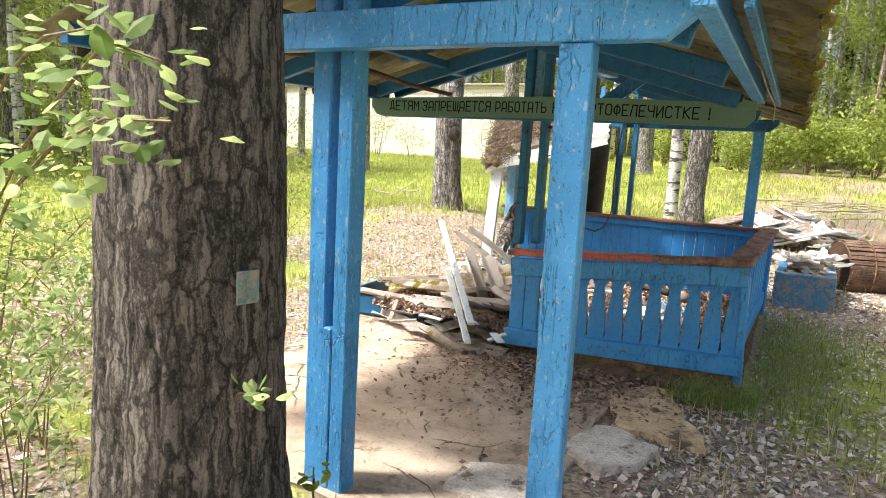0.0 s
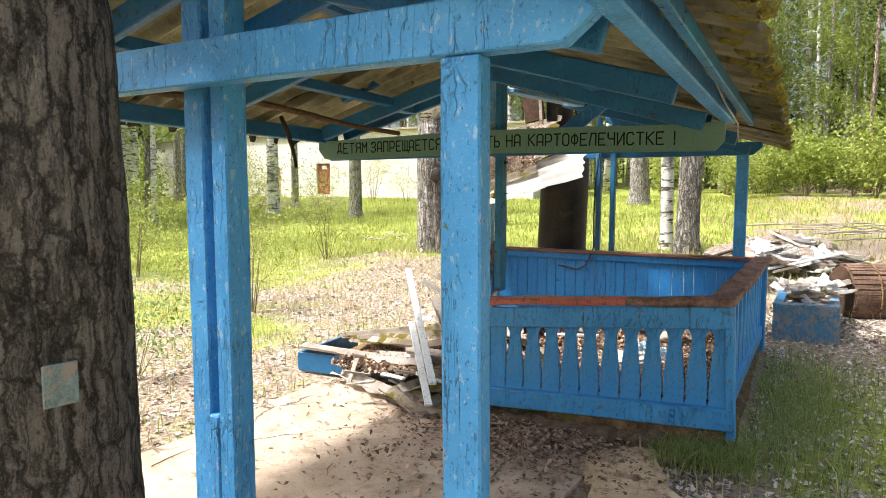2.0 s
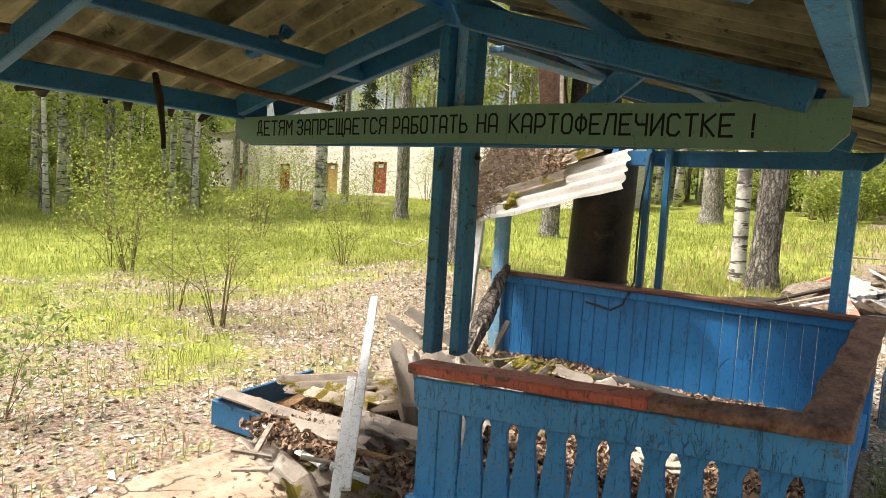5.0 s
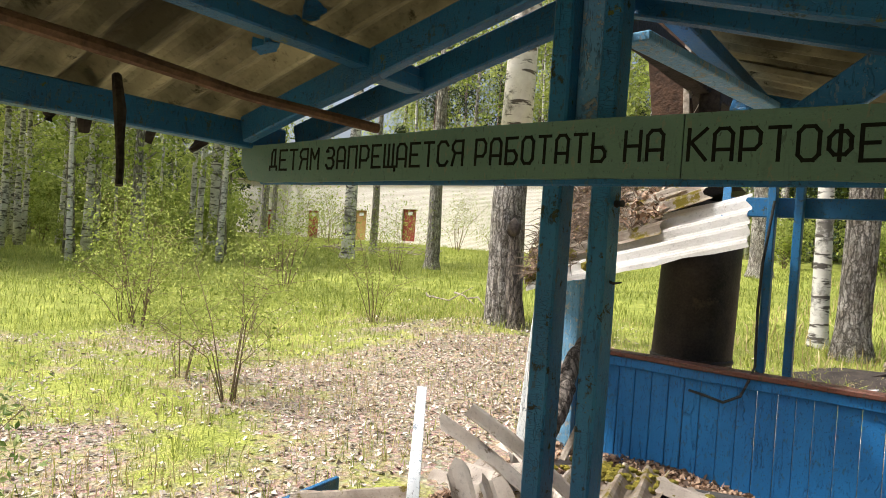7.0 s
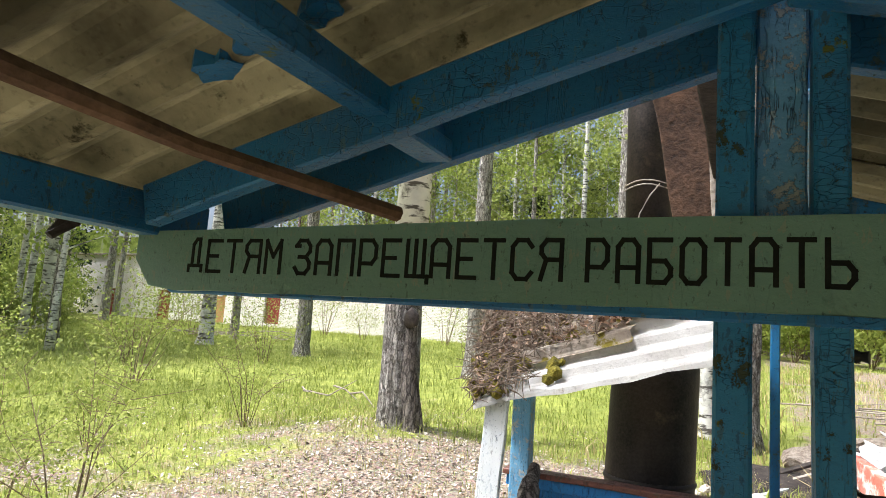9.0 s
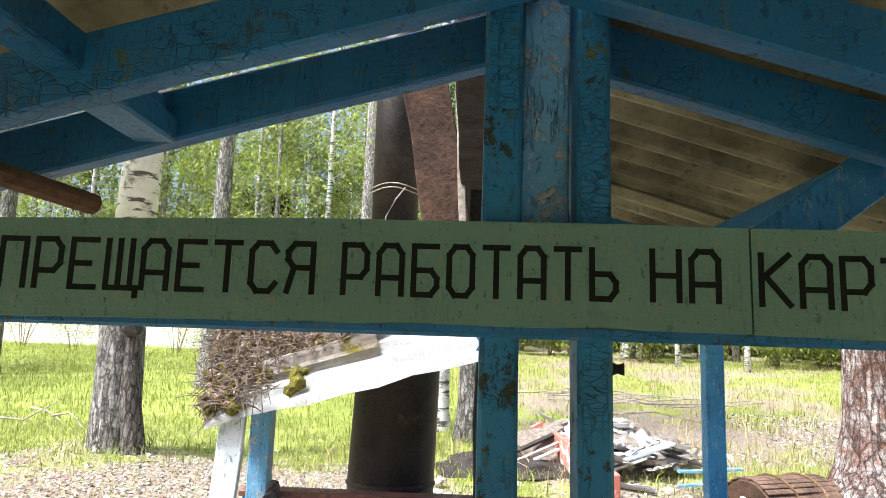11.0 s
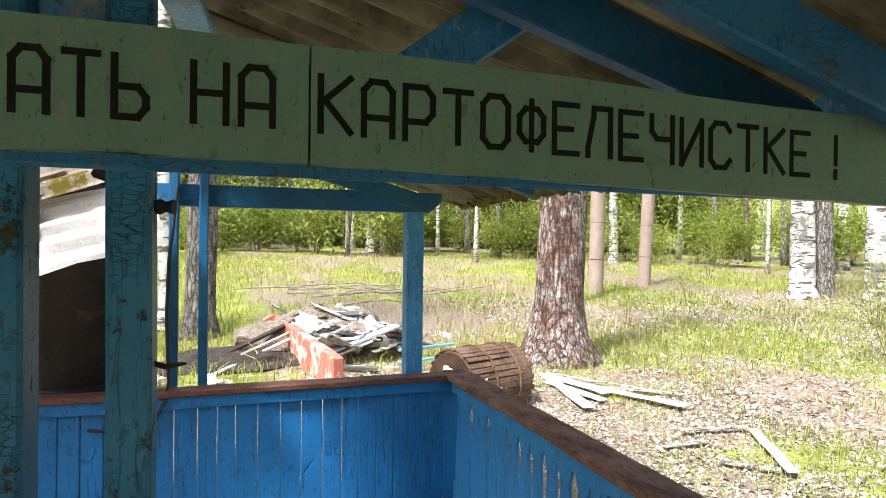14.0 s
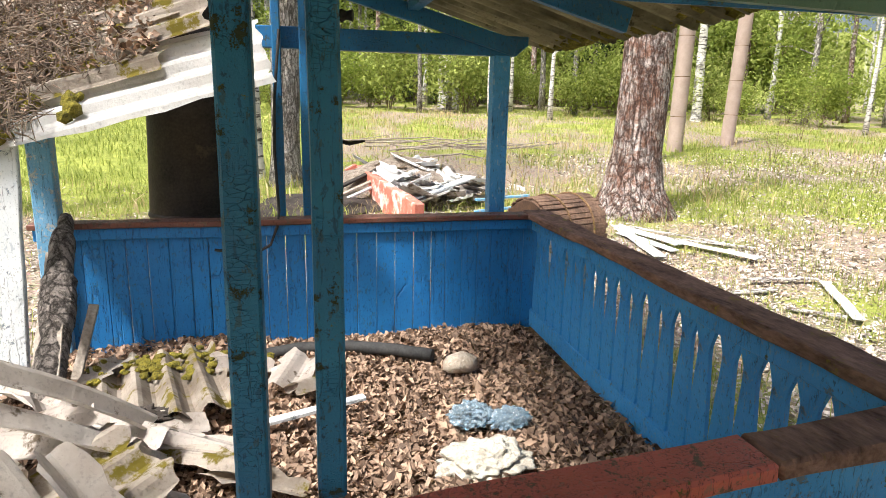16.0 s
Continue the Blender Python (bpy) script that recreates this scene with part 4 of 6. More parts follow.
part("batten", bar(fallen(-0.02, 0.1, -0.05).translation, fallen(0.05, 1.2, -0.05).translation, 0.05, 0.05, None, 0.004), BLUE_OLD_SHADED, heap)
part("batten", bar(fallen(1.30, 0.1, -0.05).translation, fallen(1.30, 1.2, -0.05).translation, 0.05, 0.05, None, 0.004), BLUE_OLD_SHADED, heap)
bm = bmesh.new()
for k in range(1700):
    u, v = random.uniform(-0.03, 0.85) * random.uniform(0.5, 1), random.uniform(0.02, 1.1)
    if v < 0.3 and u > 0.35:
        continue
    a = fallen(u, v, random.uniform(0.03, 0.13)).translation
    d = (U * random.gauss(0, 1) + V * random.gauss(0, 1) + N * random.gauss(0, 0.35)).normalized() * random.uniform(0.04, 0.16)
    bend = N * random.uniform(-0.02, 0.03)
    tube([a, a + d * 0.5 + bend, a + d], [0.0034, 0.003, 0.0015], 4, bm, cap=False)
tagged(part("twig_tangle", bm, DARK_TWIG, heap, "tangle of dry twigs and needles"), kind="stuff")
bm = bmesh.new()
for k in range(90):
    u, v = random.uniform(-0.03, 0.6), random.uniform(0.0, 1.1)
    if u > 0.12 and random.random() < 0.5:
        u *= 0.3
    c = fallen(u, v, 0.04).translation
    own = bmesh.ops.create_icosphere(bm, subdivisions=1, radius=random.uniform(0.015, 0.05))["verts"]
    for p in own:
        p.co = c + p.co * (1 + 0.4 * noise.noise(p.co * 50 + c * 9))
tagged(part("moss", bm, MOSS, heap, "moss cushions"), kind="stuff")
bits = []
for _ in range(1500):
    u, v = random.uniform(-0.02, 0.95), random.uniform(0.03, 1.15)
    if v > 0.34 or u < 0.3 * random.random():
        bits.append(tuple(fallen(u, v, 0.065 + 0.02 * random.random()).translation))
HEAP_BITS = bits
single("slanting_post", bar((-1.40, 2.36, 0.05), (-1.36, 2.47, 1.37), 0.13, 0.05, (1, 0.1, 0), 0.006, None, 5, 0.006), WHITE_PLANK, "slanting whitewashed post under the fallen roof", "post")
log_line = [Vector((-1.12, 1.98, 0.22)).lerp(Vector((-1.22, 2.81, 0.95)), f / 26) + Vector((0, 0, 0.008 * math.sin(f * 0.35))) for f in range(27)]
single("rotten_log", tube(log_line, [0.074 * (1 - 0.6 * max(0, f - 20) / 6) * (1 + 0.18 * noise.noise(Vector((f * 0.6, 3, 0)))) for f in range(27)], 18, None, 0.35), PINE_BARK, "rotten mossy log leaning on the partition", "log")
for k, (f0, f1, off) in enumerate(((0.05, 0.45, (-0.05, 0.0, 0.05)), (0.0, 0.35, (0.03, -0.02, 0.055)), (0.3, 0.75, (-0.055, 0.0, 0.03)))):
    a, b = log_line[0].lerp(log_line[-1], f0) + Vector(off), log_line[0].lerp(log_line[-1], f1) + Vector(off)
    single("bark_splinter", bar(a, b, 0.04, 0.014, None, 0.003, None, 5, 0.012), GREY_WOOD, "pale split slab on the rotten log", "splinter", "log splinters")
single("split_stake", bar((-1.13, 2.40, 0.16), (-1.07, 2.62, 0.50), 0.05, 0.02, (1, 0, 0), 0.003), GREY_WOOD, "split grey stake in the litter", "stake")
single("hanging_board", bar((-0.375, 1.5, 2.98), (-0.225, 1.46, 2.16), 0.185, 0.03, (1, 0, 0), 0.004, None, 9, 0.014), DARK_ROT, "dark rotten board hanging under the broken ridge", "board")
single("hanging_batten", bar((-0.215, 1.47, 2.98), (-0.168, 1.46, 2.16), 0.03, 0.03, (1, 0, 0), 0.003, None, 9, 0.010), GREY_WOOD, "pale split batten hanging under the broken ridge", "batten")
single("hanging_board", bar((-0.100, 1.54, 2.98), (-0.100, 1.54, 2.16), 0.095, 0.025, (1, 0, 0), 0.004, None, 7, 0.006), DARK_WOOD, "blackened board hanging under the broken ridge", "board")
single("ridge_timber", bar((-0.13, 0.2, 2.40), (-0.15, 3.1, 2.44), 0.09, 0.10, None, 0.006, None, 8, 0.008), DARK_WOOD, "dark old ridge timber", "timber")
single("electric_cable", tube([(-0.05, 2.93, 2.0), (-0.09, 2.92, 1.6), (-0.10, 2.93, 1.3), (-0.085, 2.90, 0.95), (-0.10, 2.82, 0.86), (-0.14, 2.82, 0.76), (-0.24, 2.83, 0.70), (-0.36, 2.84, 0.72), (-0.46, 2.84, 0.735)], 0.009, 7), BLACK_RUBBER, "black cable hanging over the partition", "cable")
single("bent_hook", tube([(0.08, 0.08, 1.53), (0.10, 0.07, 1.525), (0.125, 0.06, 1.53)], [0.004, 0.004, 0.002], 5), DARK_WOOD, "rusty nail in the post", "nail")
single("insulator_knob", tube([(0.082, 0.08, 1.735), (0.09, 0.078, 1.735), (0.098, 0.075, 1.735), (0.108, 0.072, 1.735)], [0.007, 0.011, 0.007, 0.010], 12), BLACK_RUBBER, "small black insulator on the post", "insulator")

# ---- inside the enclosure ----
single("mossy_sheet_on_floor", sheet(pose(-0.66, 2.08, 0.245, -4, 3, 104), 0.92, 0.60, ragged=0.07, seed=41, amp=0.034, steps=14), MOSSY_SLATE, "mossy corrugated sheet lying on the leaf litter", "sheet")
for k, (x, y, z, rx, ry, rz, l, w) in enumerate(((-0.02, 2.15, 0.24, 6, -8, 70, 0.34, 0.22), (0.08, 2.02, 0.22, -4, 5, 40, 0.26, 0.16), (-0.28, 2.25, 0.27, 10, 10, 15, 0.30, 0.2), (-0.42, 1.36, 0.26, 5, -6, -32, 0.62, 0.14), (-0.55, 1.62, 0.24, 12, 4, -12, 0.35, 0.16), (-0.16, 1.18, 0.22, 3, 8, -20, 0.4, 0.12))):
    single("sheet_fragment", sheet(pose(x, y, z, rx, ry, rz), l, w, ragged=0.06, seed=50 + k), MOSSY_SLATE if k % 2 else GREY_SLATE, "broken piece of pale corrugated sheet", "sheet", "sheet fragments")
moss = bmesh.new()
for k in range(70):
    c = Vector((random.gauss(-0.66, 0.17), random.gauss(2.28, 0.10), 0.245 + random.uniform(0, 0.02)))
    for p in bmesh.ops.create_icosphere(moss, subdivisions=1, radius=random.uniform(0.012, 0.038))["verts"]:
        p.co = c + Vector((p.co.x, p.co.y, p.co.z * 0.6)) * (1 + 0.4 * noise.noise(p.co * 50 + c * 9))
single("moss_patch", moss, MOSS, "yellow-green moss cushions growing on the sheet", "moss", kind="stuff")
single("gutter_sheet", sheet(pose(-0.95, 1.72, 0.31, 12, 6, 133), 1.30, 0.20, ragged=0.05, seed=61, amp=0.03, thick=0.010), BLEACHED_SLATE, "long bleached strip of corrugated sheet on the heap", "sheet")
for k, (x, y, z, rx, ry, rz, l, w) in enumerate(((-0.80, 1.42, 0.34, 16, -10, 118, 0.52, 0.30), (-0.42, 1.50, 0.24, 4, 5, -28, 0.55, 0.16), (-1.05, 1.28, 0.40, -14, 12, 150, 0.60, 0.34), (-0.95, 2.30, 0.25, 8, 4, 80, 0.34, 0.12))):
    single("sheet_fragment", sheet(pose(x, y, z, rx, ry, rz), l, w, ragged=0.09, seed=64 + k, thick=0.010), GREY_SLATE, "broken bleached sheet tipped on the heap", "sheet", "sheet fragments")
single("torn_felt", crumpled((-0.69, 1.70, 0.25), (0.15, 0.07, 0.05), 14, 2.4), DARK_WOOD, "black torn roofing felt under the mossy sheet", "felt")
single("white_stick", bar((-0.16, 1.60, 0.23), (0.30, 1.76, 0.24), 0.045, 0.02, None, 0.003), WHITE_PLANK, "short white painted stick on the litter", "stick")
single("rubber_hose", tube([(-0.50, 2.30, 0.19), (-0.35, 2.42, 0.20), (0.0, 2.52, 0.21), (0.3, 2.50, 0.21), (0.55, 2.40, 0.21), (0.74, 2.28, 0.21)], 0.035, 12, None, 0.05), BLACK_RUBBER, "thick black hose half buried in leaves", "hose", smooth=True)
single("stone", rock((0.86, 2.12, 0.22), (0.09, 0.07, 0.06), 3), STONE, "pale stone on the leaf litter", "stone", smooth=True)
single("crumpled_cloth", crumpled((0.72, 1.18, 0.19), (0.19, 0.14, 0.085), 8, 1.4), CLOTH, "crumpled dirty cream rag on the litter", "rag", smooth=True)
for c, size, k in (((0.76, 1.53, 0.22), (0.11, 0.06, 0.06), 5), ((0.93, 1.48, 0.21), (0.10, 0.06, 0.05), 9)):
    single("crushed_bottle", crumpled(c, size, k, 1.6), PLASTIC, "crushed clear blue plastic bottle on the litter", "bottle", "crushed bottles")

# ---- rubble beside the balustrade ----
trough = thing("planter_box", "low wooden box with worn blue boards under broken sheets", "box")
part("board", bar((-1.90, 0.23, 0.075), (-1.02, 0.30, 0.075), 0.03, 0.16, None, 0.004), BLUE_OLD_SHADED, trough)
part("board", bar((-1.02, 0.305, 0.075), (-0.20, 0.36, 0.07), 0.03, 0.15, None, 0.004), DARK_WOOD, trough)
part("board", bar((-1.92, 0.25, 0.07), (-2.0, 1.2, 0.07), 0.03, 0.15, None, 0.004), BLUE_OLD_SHADED, trough)
part("fill", rock((-1.0, 0.85, 0.0), (0.95, 0.6, 0.13), 12, 0.7, 3), ROTTEN_WOOD, trough, "rotten dark fill")
PIECES = [
    (-1.42, 0.34, 0.185, -4, 2, 6, 0.95, 0.20, 0), (-1.15, 0.62, 0.26, 4, -3, -4, 0.55, 0.30, 1), (-0.62, 0.50, 0.22, -6, 8, 20, 0.6, 0.35, 0), (-0.42, 0.30, 0.16, 8, 10, -15, 0.45, 0.28, 1),
    (-0.98, 0.0, 0.05, 3, 4, -16, 0.85, 0.19, 0), (-0.55, -0.20, 0.05, -4, 6, -30, 0.5, 0.2, 1), (-0.3, 0.05, 0.10, 5, 12, 10, 0.4, 0.25, 1), (-0.75, 0.95, 0.35, 10, -14, 40, 0.6, 0.45, 1),
    (-1.5, 0.9, 0.22, 3, 2, 60, 0.7, 0.4, 1), (-0.35, -0.05, 0.06, 6, 10, 65, 0.3, 0.16, 0), (-0.22, 0.12, 0.12, -8, 6, 20, 0.34, 0.15, 0), (-0.6, 0.1, 0.10, 5, -12, 50, 0.35, 0.14, 0), (-0.45, 0.45, 0.26, 10, -8, -10, 0.4, 0.16, 0),
    (-0.25, 0.4, 0.24, -10, 10, 35, 0.3, 0.2, 1), (-0.7, 0.35, 0.24, 0, 10, -35, 0.36, 0.15, 0), (-0.35, 0.65, 0.28, -12, 6, -40, 0.5, 0.3, 0), (-0.2, -0.18, 0.04, 0, 3, 5, 0.35, 0.2, 1), (-0.9, 0.35, 0.21, 2, -4, 0, 0.6, 0.3, 0),
]
for k, (x, y, z, rx, ry, rz, l, w, m) in enumerate(PIECES):
    single("sheet_fragment", sheet(pose(x, y, z, rx, ry, rz), l, w, ragged=0.07, seed=70 + k), (GREY_SLATE, MOSSY_SLATE)[m], ("bleached piece of broken corrugated sheet", "grey mossy piece of broken corrugated sheet")[m], "sheet", "sheet fragments")
for k, (foot, top, w, turn) in enumerate((((-0.50, 1.33, 0.24), (-1.08, 0.96, 0.74), 0.15, 4), ((-0.56, 1.46, 0.34), (-1.00, 1.07, 0.79), 0.14, -8), ((-0.62, 0.68, 0.16), (-0.85, 0.76, 0.62), 0.15, 8), ((-0.48, 0.78, 0.16), (-0.72, 0.86, 0.58), 0.14, -14), ((-0.62, 1.06, 0.26), (-0.20, 0.78, 0.24), 0.24, 10), ((-0.98, 0.62, 0.22), (-0.48, 0.92, 0.30), 0.22, -8))):
    foot, top = Vector(foot), Vector(top)
    d = (top - foot).normalized()
    e = Vector((0, 0, 1)).cross(d).normalized()
    m = Matrix((d, e, d.cross(e))).transposed().to_4x4()
    m.translation = (foot + top) / 2
    single("standing_sheet", sheet(m @ pose(0, 0, 0, turn, 0, 0), (top - foot).length, w, ragged=0.07, seed=90 + k, sag=0.02, thick=0.012, amp=0.028), BLEACHED_SLATE, "bleached strip of corrugated sheet leaning in the rubble", "sheet", "standing sheets")
single("white_plank", bar((-0.293, -0.24, 0.23), (-1.352, 1.137, 0.815), 0.052, 0.022, (0.8, 0.6, 0), 0.003, None, 6, 0.004), WHITE_PLANK, "long white painted plank leaning on the rubble", "plank")
single("white_plank", bar((-0.255, -0.36, 0.12), (-0.86, 0.40, 0.49), 0.050, 0.02, (0.8, 0.6, 0), 0.003, None, 4, 0.003), WHITE_PLANK, "shorter white painted plank leaning on the rubble", "plank")
for k in range(44):
    a = Vector((random.uniform(-1.3, 0.0), random.uniform(-0.25, 0.9), random.uniform(0.05, 0.2)))
    d = Vector((random.uniform(-1, 1), random.uniform(-0.6, 0.6), random.uniform(-0.1, 0.25))).normalized() * random.uniform(0.15, 0.45)
    single("wood_splinter", bar(a, a + d, random.uniform(0.02, 0.06), 0.015, None, 0.002), random.choice((GREY_WOOD, ROTTEN_WOOD, WHITE_PLANK)), "splintered piece of old board in the rubble", "board", "splinters")
for k in range(18):
    a = Vector((random.uniform(-1.3, 0.8), random.uniform(-2.2, 0.0), 0.016))
    d = Vector((random.gauss(0, 1), random.gauss(0, 1), 0)).normalized() * random.uniform(0.06, 0.3)
    w = Vector((-d.y, d.x, 0)) * random.uniform(-0.2, 0.2)
    single("dry_twig", tube([a, a + d * 0.5 + w, a + d], [0.004, 0.0035, 0.0015], 5), TWIG, "dry twig on the concrete", "twig", "twigs on the floor")
for a, b in (((-0.45, -2.56, 0.0), (0.75, -2.66, 0.0)), ((-0.5, -2.66, 0.0), (0.55, -2.76, 0.0))):
    single("sill_board", bar(a, b, 0.09, 0.035, None, 0.004, None, 5, 0.006), GREY_WOOD, "weathered grey board lying at the gate", "board", "sill boards")

# ---- rubble beyond the partition ----
curb = thing("blue_trough", "low trough with flaking blue paint, filled with rubble", "trough")
part("wall", bar((1.66, 3.42, 0.21), (2.24, 3.45, 0.21), 0.10, 0.42, None, 0.012, None, 6, 0.016), FLAKED_BLUE, curb)
part("wall", bar((1.70, 3.48, 0.21), (1.74, 4.9, 0.21), 0.10, 0.40, None, 0.01, None, 4, 0.008), BLUE_OLD_SHADED, curb)
part("wall", bar((2.20, 3.50, 0.21), (2.24, 4.9, 0.21), 0.10, 0.40, None, 0.01, None, 4, 0.008), FLAKED_BLUE, curb)
part("fill", rock((1.98, 4.2, 0.32), (0.25, 0.78, 0.12), 5, 0.7, 4), RUBBLE_SOIL, curb, "pale crumbled fill")
for k in range(26):
    part("sheet_fragment", sheet(pose(1.97 + random.gauss(0, 0.13), 4.2 + random.uniform(-0.65, 0.65), 0.45 + random.uniform(-0.02, 0.10), random.uniform(-20, 20), random.uniform(-20, 20), random.uniform(0, 180)), random.uniform(0.15, 0.4), random.uniform(0.1, 0.25), ragged=0.06, seed=320 + k), random.choice((WHITE_SLATE, GREY_SLATE, MOSSY_SLATE)), curb)
single("red_panel", bar((0.98, 8.75, 0.48), (1.38, 6.00, 0.30), 0.12, 0.40, None, 0.01, None, 5, 0.02), RED_PLASTER, "faded red wooden panel standing in the rubble", "panel")
single("red_panel", bar((0.86, 8.70, 0.42), (1.02, 8.74, 0.50), 0.09, 0.46, None, 0.01), RED_PLASTER, "short end of a faded red panel", "panel")
mound = thing("rubble_mound", "heap of pale plaster, boards and dark rubbish", "rubble")
part("core", rock((1.65, 8.6, 0.18), (1.35, 1.0, 0.55), 21, 0.7, 4), RUBBLE_SOIL, mound, "pale crumbled plaster")
part("core", rock((0.3, 7.8, 0.15), (0.9, 0.8, 0.22), 23, 0.7, 3), DARK_WOOD, mound, "dark rotten rubbish")
for k in range(60):
    x, y = 1.75 + random.gauss(0, 0.6), 8.2 + random.gauss(0, 0.6)
    if x < 1.45 - 0.12 * (y - 7.0):
        x = 2.9 - x
    part("sheet_fragment", sheet(pose(x, y, 0.76 - 0.30 * math.hypot(x - 1.65, y - 8.5) + random.uniform(-0.06, 0.08), random.uniform(-25, 25), random.uniform(-25, 25), random.uniform(0, 180)), random.uniform(0.25, 0.75), random.uniform(0.15, 0.45), ragged=0.09, seed=120 + k), random.choice((WHITE_SLATE, WHITE_SLATE, GREY_SLATE, MOSSY_SLATE)), mound)
for a, b, w, mat, label in (
    ((-0.45, 7.1, 0.10), (1.40, 8.35, 0.74), 0.10, DARK_WOOD, "long dark wet board on the rubble"), ((-0.35, 6.9, 0.08), (1.25, 8.0, 0.60), 0.06, GREY_WOOD, "grey split board on the rubble"),
    ((-0.2, 6.75, 0.10), (1.2, 7.95, 0.50), 0.06, WHITE_PLANK, "pale board on the rubble"), ((1.5, 8.3, 0.66), (2.9, 7.4, 0.36), 0.09, DARK_WOOD, "dark board sloping off the rubble"),
    ((1.45, 7.2, 0.36), (2.45, 7.6, 0.62), 0.16, WHITE_PLANK, "wide white board on the rubble"), ((2.3, 6.9, 0.4), (3.1, 7.1, 0.42), 0.07, PALE_BLUE, "blue painted board end lying on the rubble"),
    ((2.2, 6.6, 0.3), (3.0, 6.7, 0.34), 0.05, PALE_BLUE, "thin blue painted batten lying on the rubble"), ((-0.2, 6.5, 0.07), (0.8, 6.6, 0.12), 0.09, PALE_BLUE, "blue board lying on pale rubble"),
    ((-1.6, 6.3, 0.06), (-0.5, 6.7, 0.14), 0.12, PALE_BLUE, "pale blue board lying on the ground"), ((-1.3, 6.1, 0.1), (-0.4, 6.3, 0.2), 0.08, WHITE_PLANK, "white board lying on the ground"),
):
    single("rubble_board", bar(a, b, w, 0.03, None, 0.004, None, 4, 0.008), mat, label, "board", "rubble boards")
for k in range(26):
    c = (random.uniform(-0.6, 3.0), random.uniform(6.2, 8.3), random.uniform(0.08, 0.25))
    r = random.uniform(0.05, 0.15)
    single("plaster_lump", rock(c, (r, r * 0.8, r * 0.6), k + 200, 0.7, 1), random.choice((STONE, SLAB)), "pale lump of broken plaster", "rubble", "plaster lumps")

# ---- log drum ----
drum = thing("wooden_drum", "weathered wooden drum lying on its side with wire hoops", "drum")
A, B = Vector((2.33, 5.08, 0.33)), Vector((3.08, 5.37, 0.33))
part("body", tube([A, A.lerp(B, 0.05), A.lerp(B, 0.5), A.lerp(B, 0.95), B], [0.33, 0.345, 0.36, 0.345, 0.33], 36, None, 0.10), BARREL_WOOD, drum)
ax = (B - A).normalized()
s1 = ax.cross(Vector((0, 0, 1))).normalized()
s2 = ax.cross(s1)
part("end_board", tube([A - ax * 0.012, A + ax * 0.02], [0.325, 0.325], 36), DARK_ROT, drum, "dark rotten end of the drum")
for k in range(36):
    a = 2 * math.pi * k / 36 + random.uniform(-0.03, 0.03)
    d = s1 * math.cos(a) + s2 * math.sin(a)
    part("lath", bar(A.lerp(B, random.uniform(-0.02, 0.03)) + d * 0.352, A.lerp(B, random.uniform(0.96, 1.03)) + d * 0.352, 0.05, 0.02, d.cross(ax), 0.004), BARREL_WOOD, drum)
for f in (0.35, 0.75):
    c = A.lerp(B, f)
    part("hoop", tube([c + (s1 * math.cos(t) + s2 * math.sin(t)) * 0.372 for t in np.linspace(0, 6.2832, 40)], 0.011, 6), ROTTEN_WOOD, drum)

for a, b, w in (((3.82, 5.95, 0.17), (4.62, 4.44, 0.12), 0.14), ((3.88, 6.08, 0.18), (3.64, 4.68, 0.12), 0.13), ((3.86, 6.02, 0.19), (4.14, 5.10, 0.14), 0.17), ((3.95, 5.9, 0.20), (4.75, 5.0, 0.13), 0.07), ((3.72, 5.7, 0.17), (3.95, 4.9, 0.12), 0.12), ((4.15, 5.35, 0.16), (4.9, 4.85, 0.13), 0.06), ((3.68, 3.60, 0.05), (4.15, 3.62, 0.06), 0.07), ((4.78, 3.75, 0.06), (4.22, 2.81, 0.04), 0.09), ((4.1, 3.9, 0.07), (4.75, 3.8, 0.07), 0.06), ((3.9, 3.2, 0.03), (4.2, 2.9, 0.03), 0.06)):
    single("white_plank", bar(a, b, w, 0.014, None, 0.002, None, 5, 0.012), WHITE_PLANK if w > 0.085 else DIRTY_PLANK, "peeling white plank lying on the leaf litter", "plank", "planks on the ground")

# ---- trees ----
def leaf_cloud(centres, spread, count, size, seed, flat=0.8):
    """Verts and faces of small folded leaves scattered round the centres."""
    rng = np.random.default_rng(seed)
    c = np.array(centres)[rng.integers(0, len(centres), count)]
    p = c + rng.normal(size=(count, 3)) * np.array(spread)
    a = rng.normal(size=(count, 3))
    a /= np.linalg.norm(a, axis=1)[:, None]
    b = np.cross(a, rng.normal(size=(count, 3)))
    b /= np.linalg.norm(b, axis=1)[:, None]
    s = rng.uniform(size[0], size[1], (count, 1))
    n = np.cross(a, b)
    quad = np.stack([p - a * s, p + b * s * 0.5 + n * s * 0.15, p + a * s, p - b * s * 0.5 + n * s * 0.15], axis=1).reshape(-1, 3)
    idx = np.arange(count * 4).reshape(-1, 4)
    tri = np.concatenate([idx[:, [0, 1, 2]], idx[:, [0, 2, 3]]])
    return quad.tolist(), tri.tolist()


def crown(name, parent, centres, spread, count, size, seed, material, label=""):
    v, f = leaf_cloud(centres, spread, count, size, seed)
    ob = new(name, raw_mesh(name, v, f, material))
    ob.parent = parent
    return tagged(ob, label)


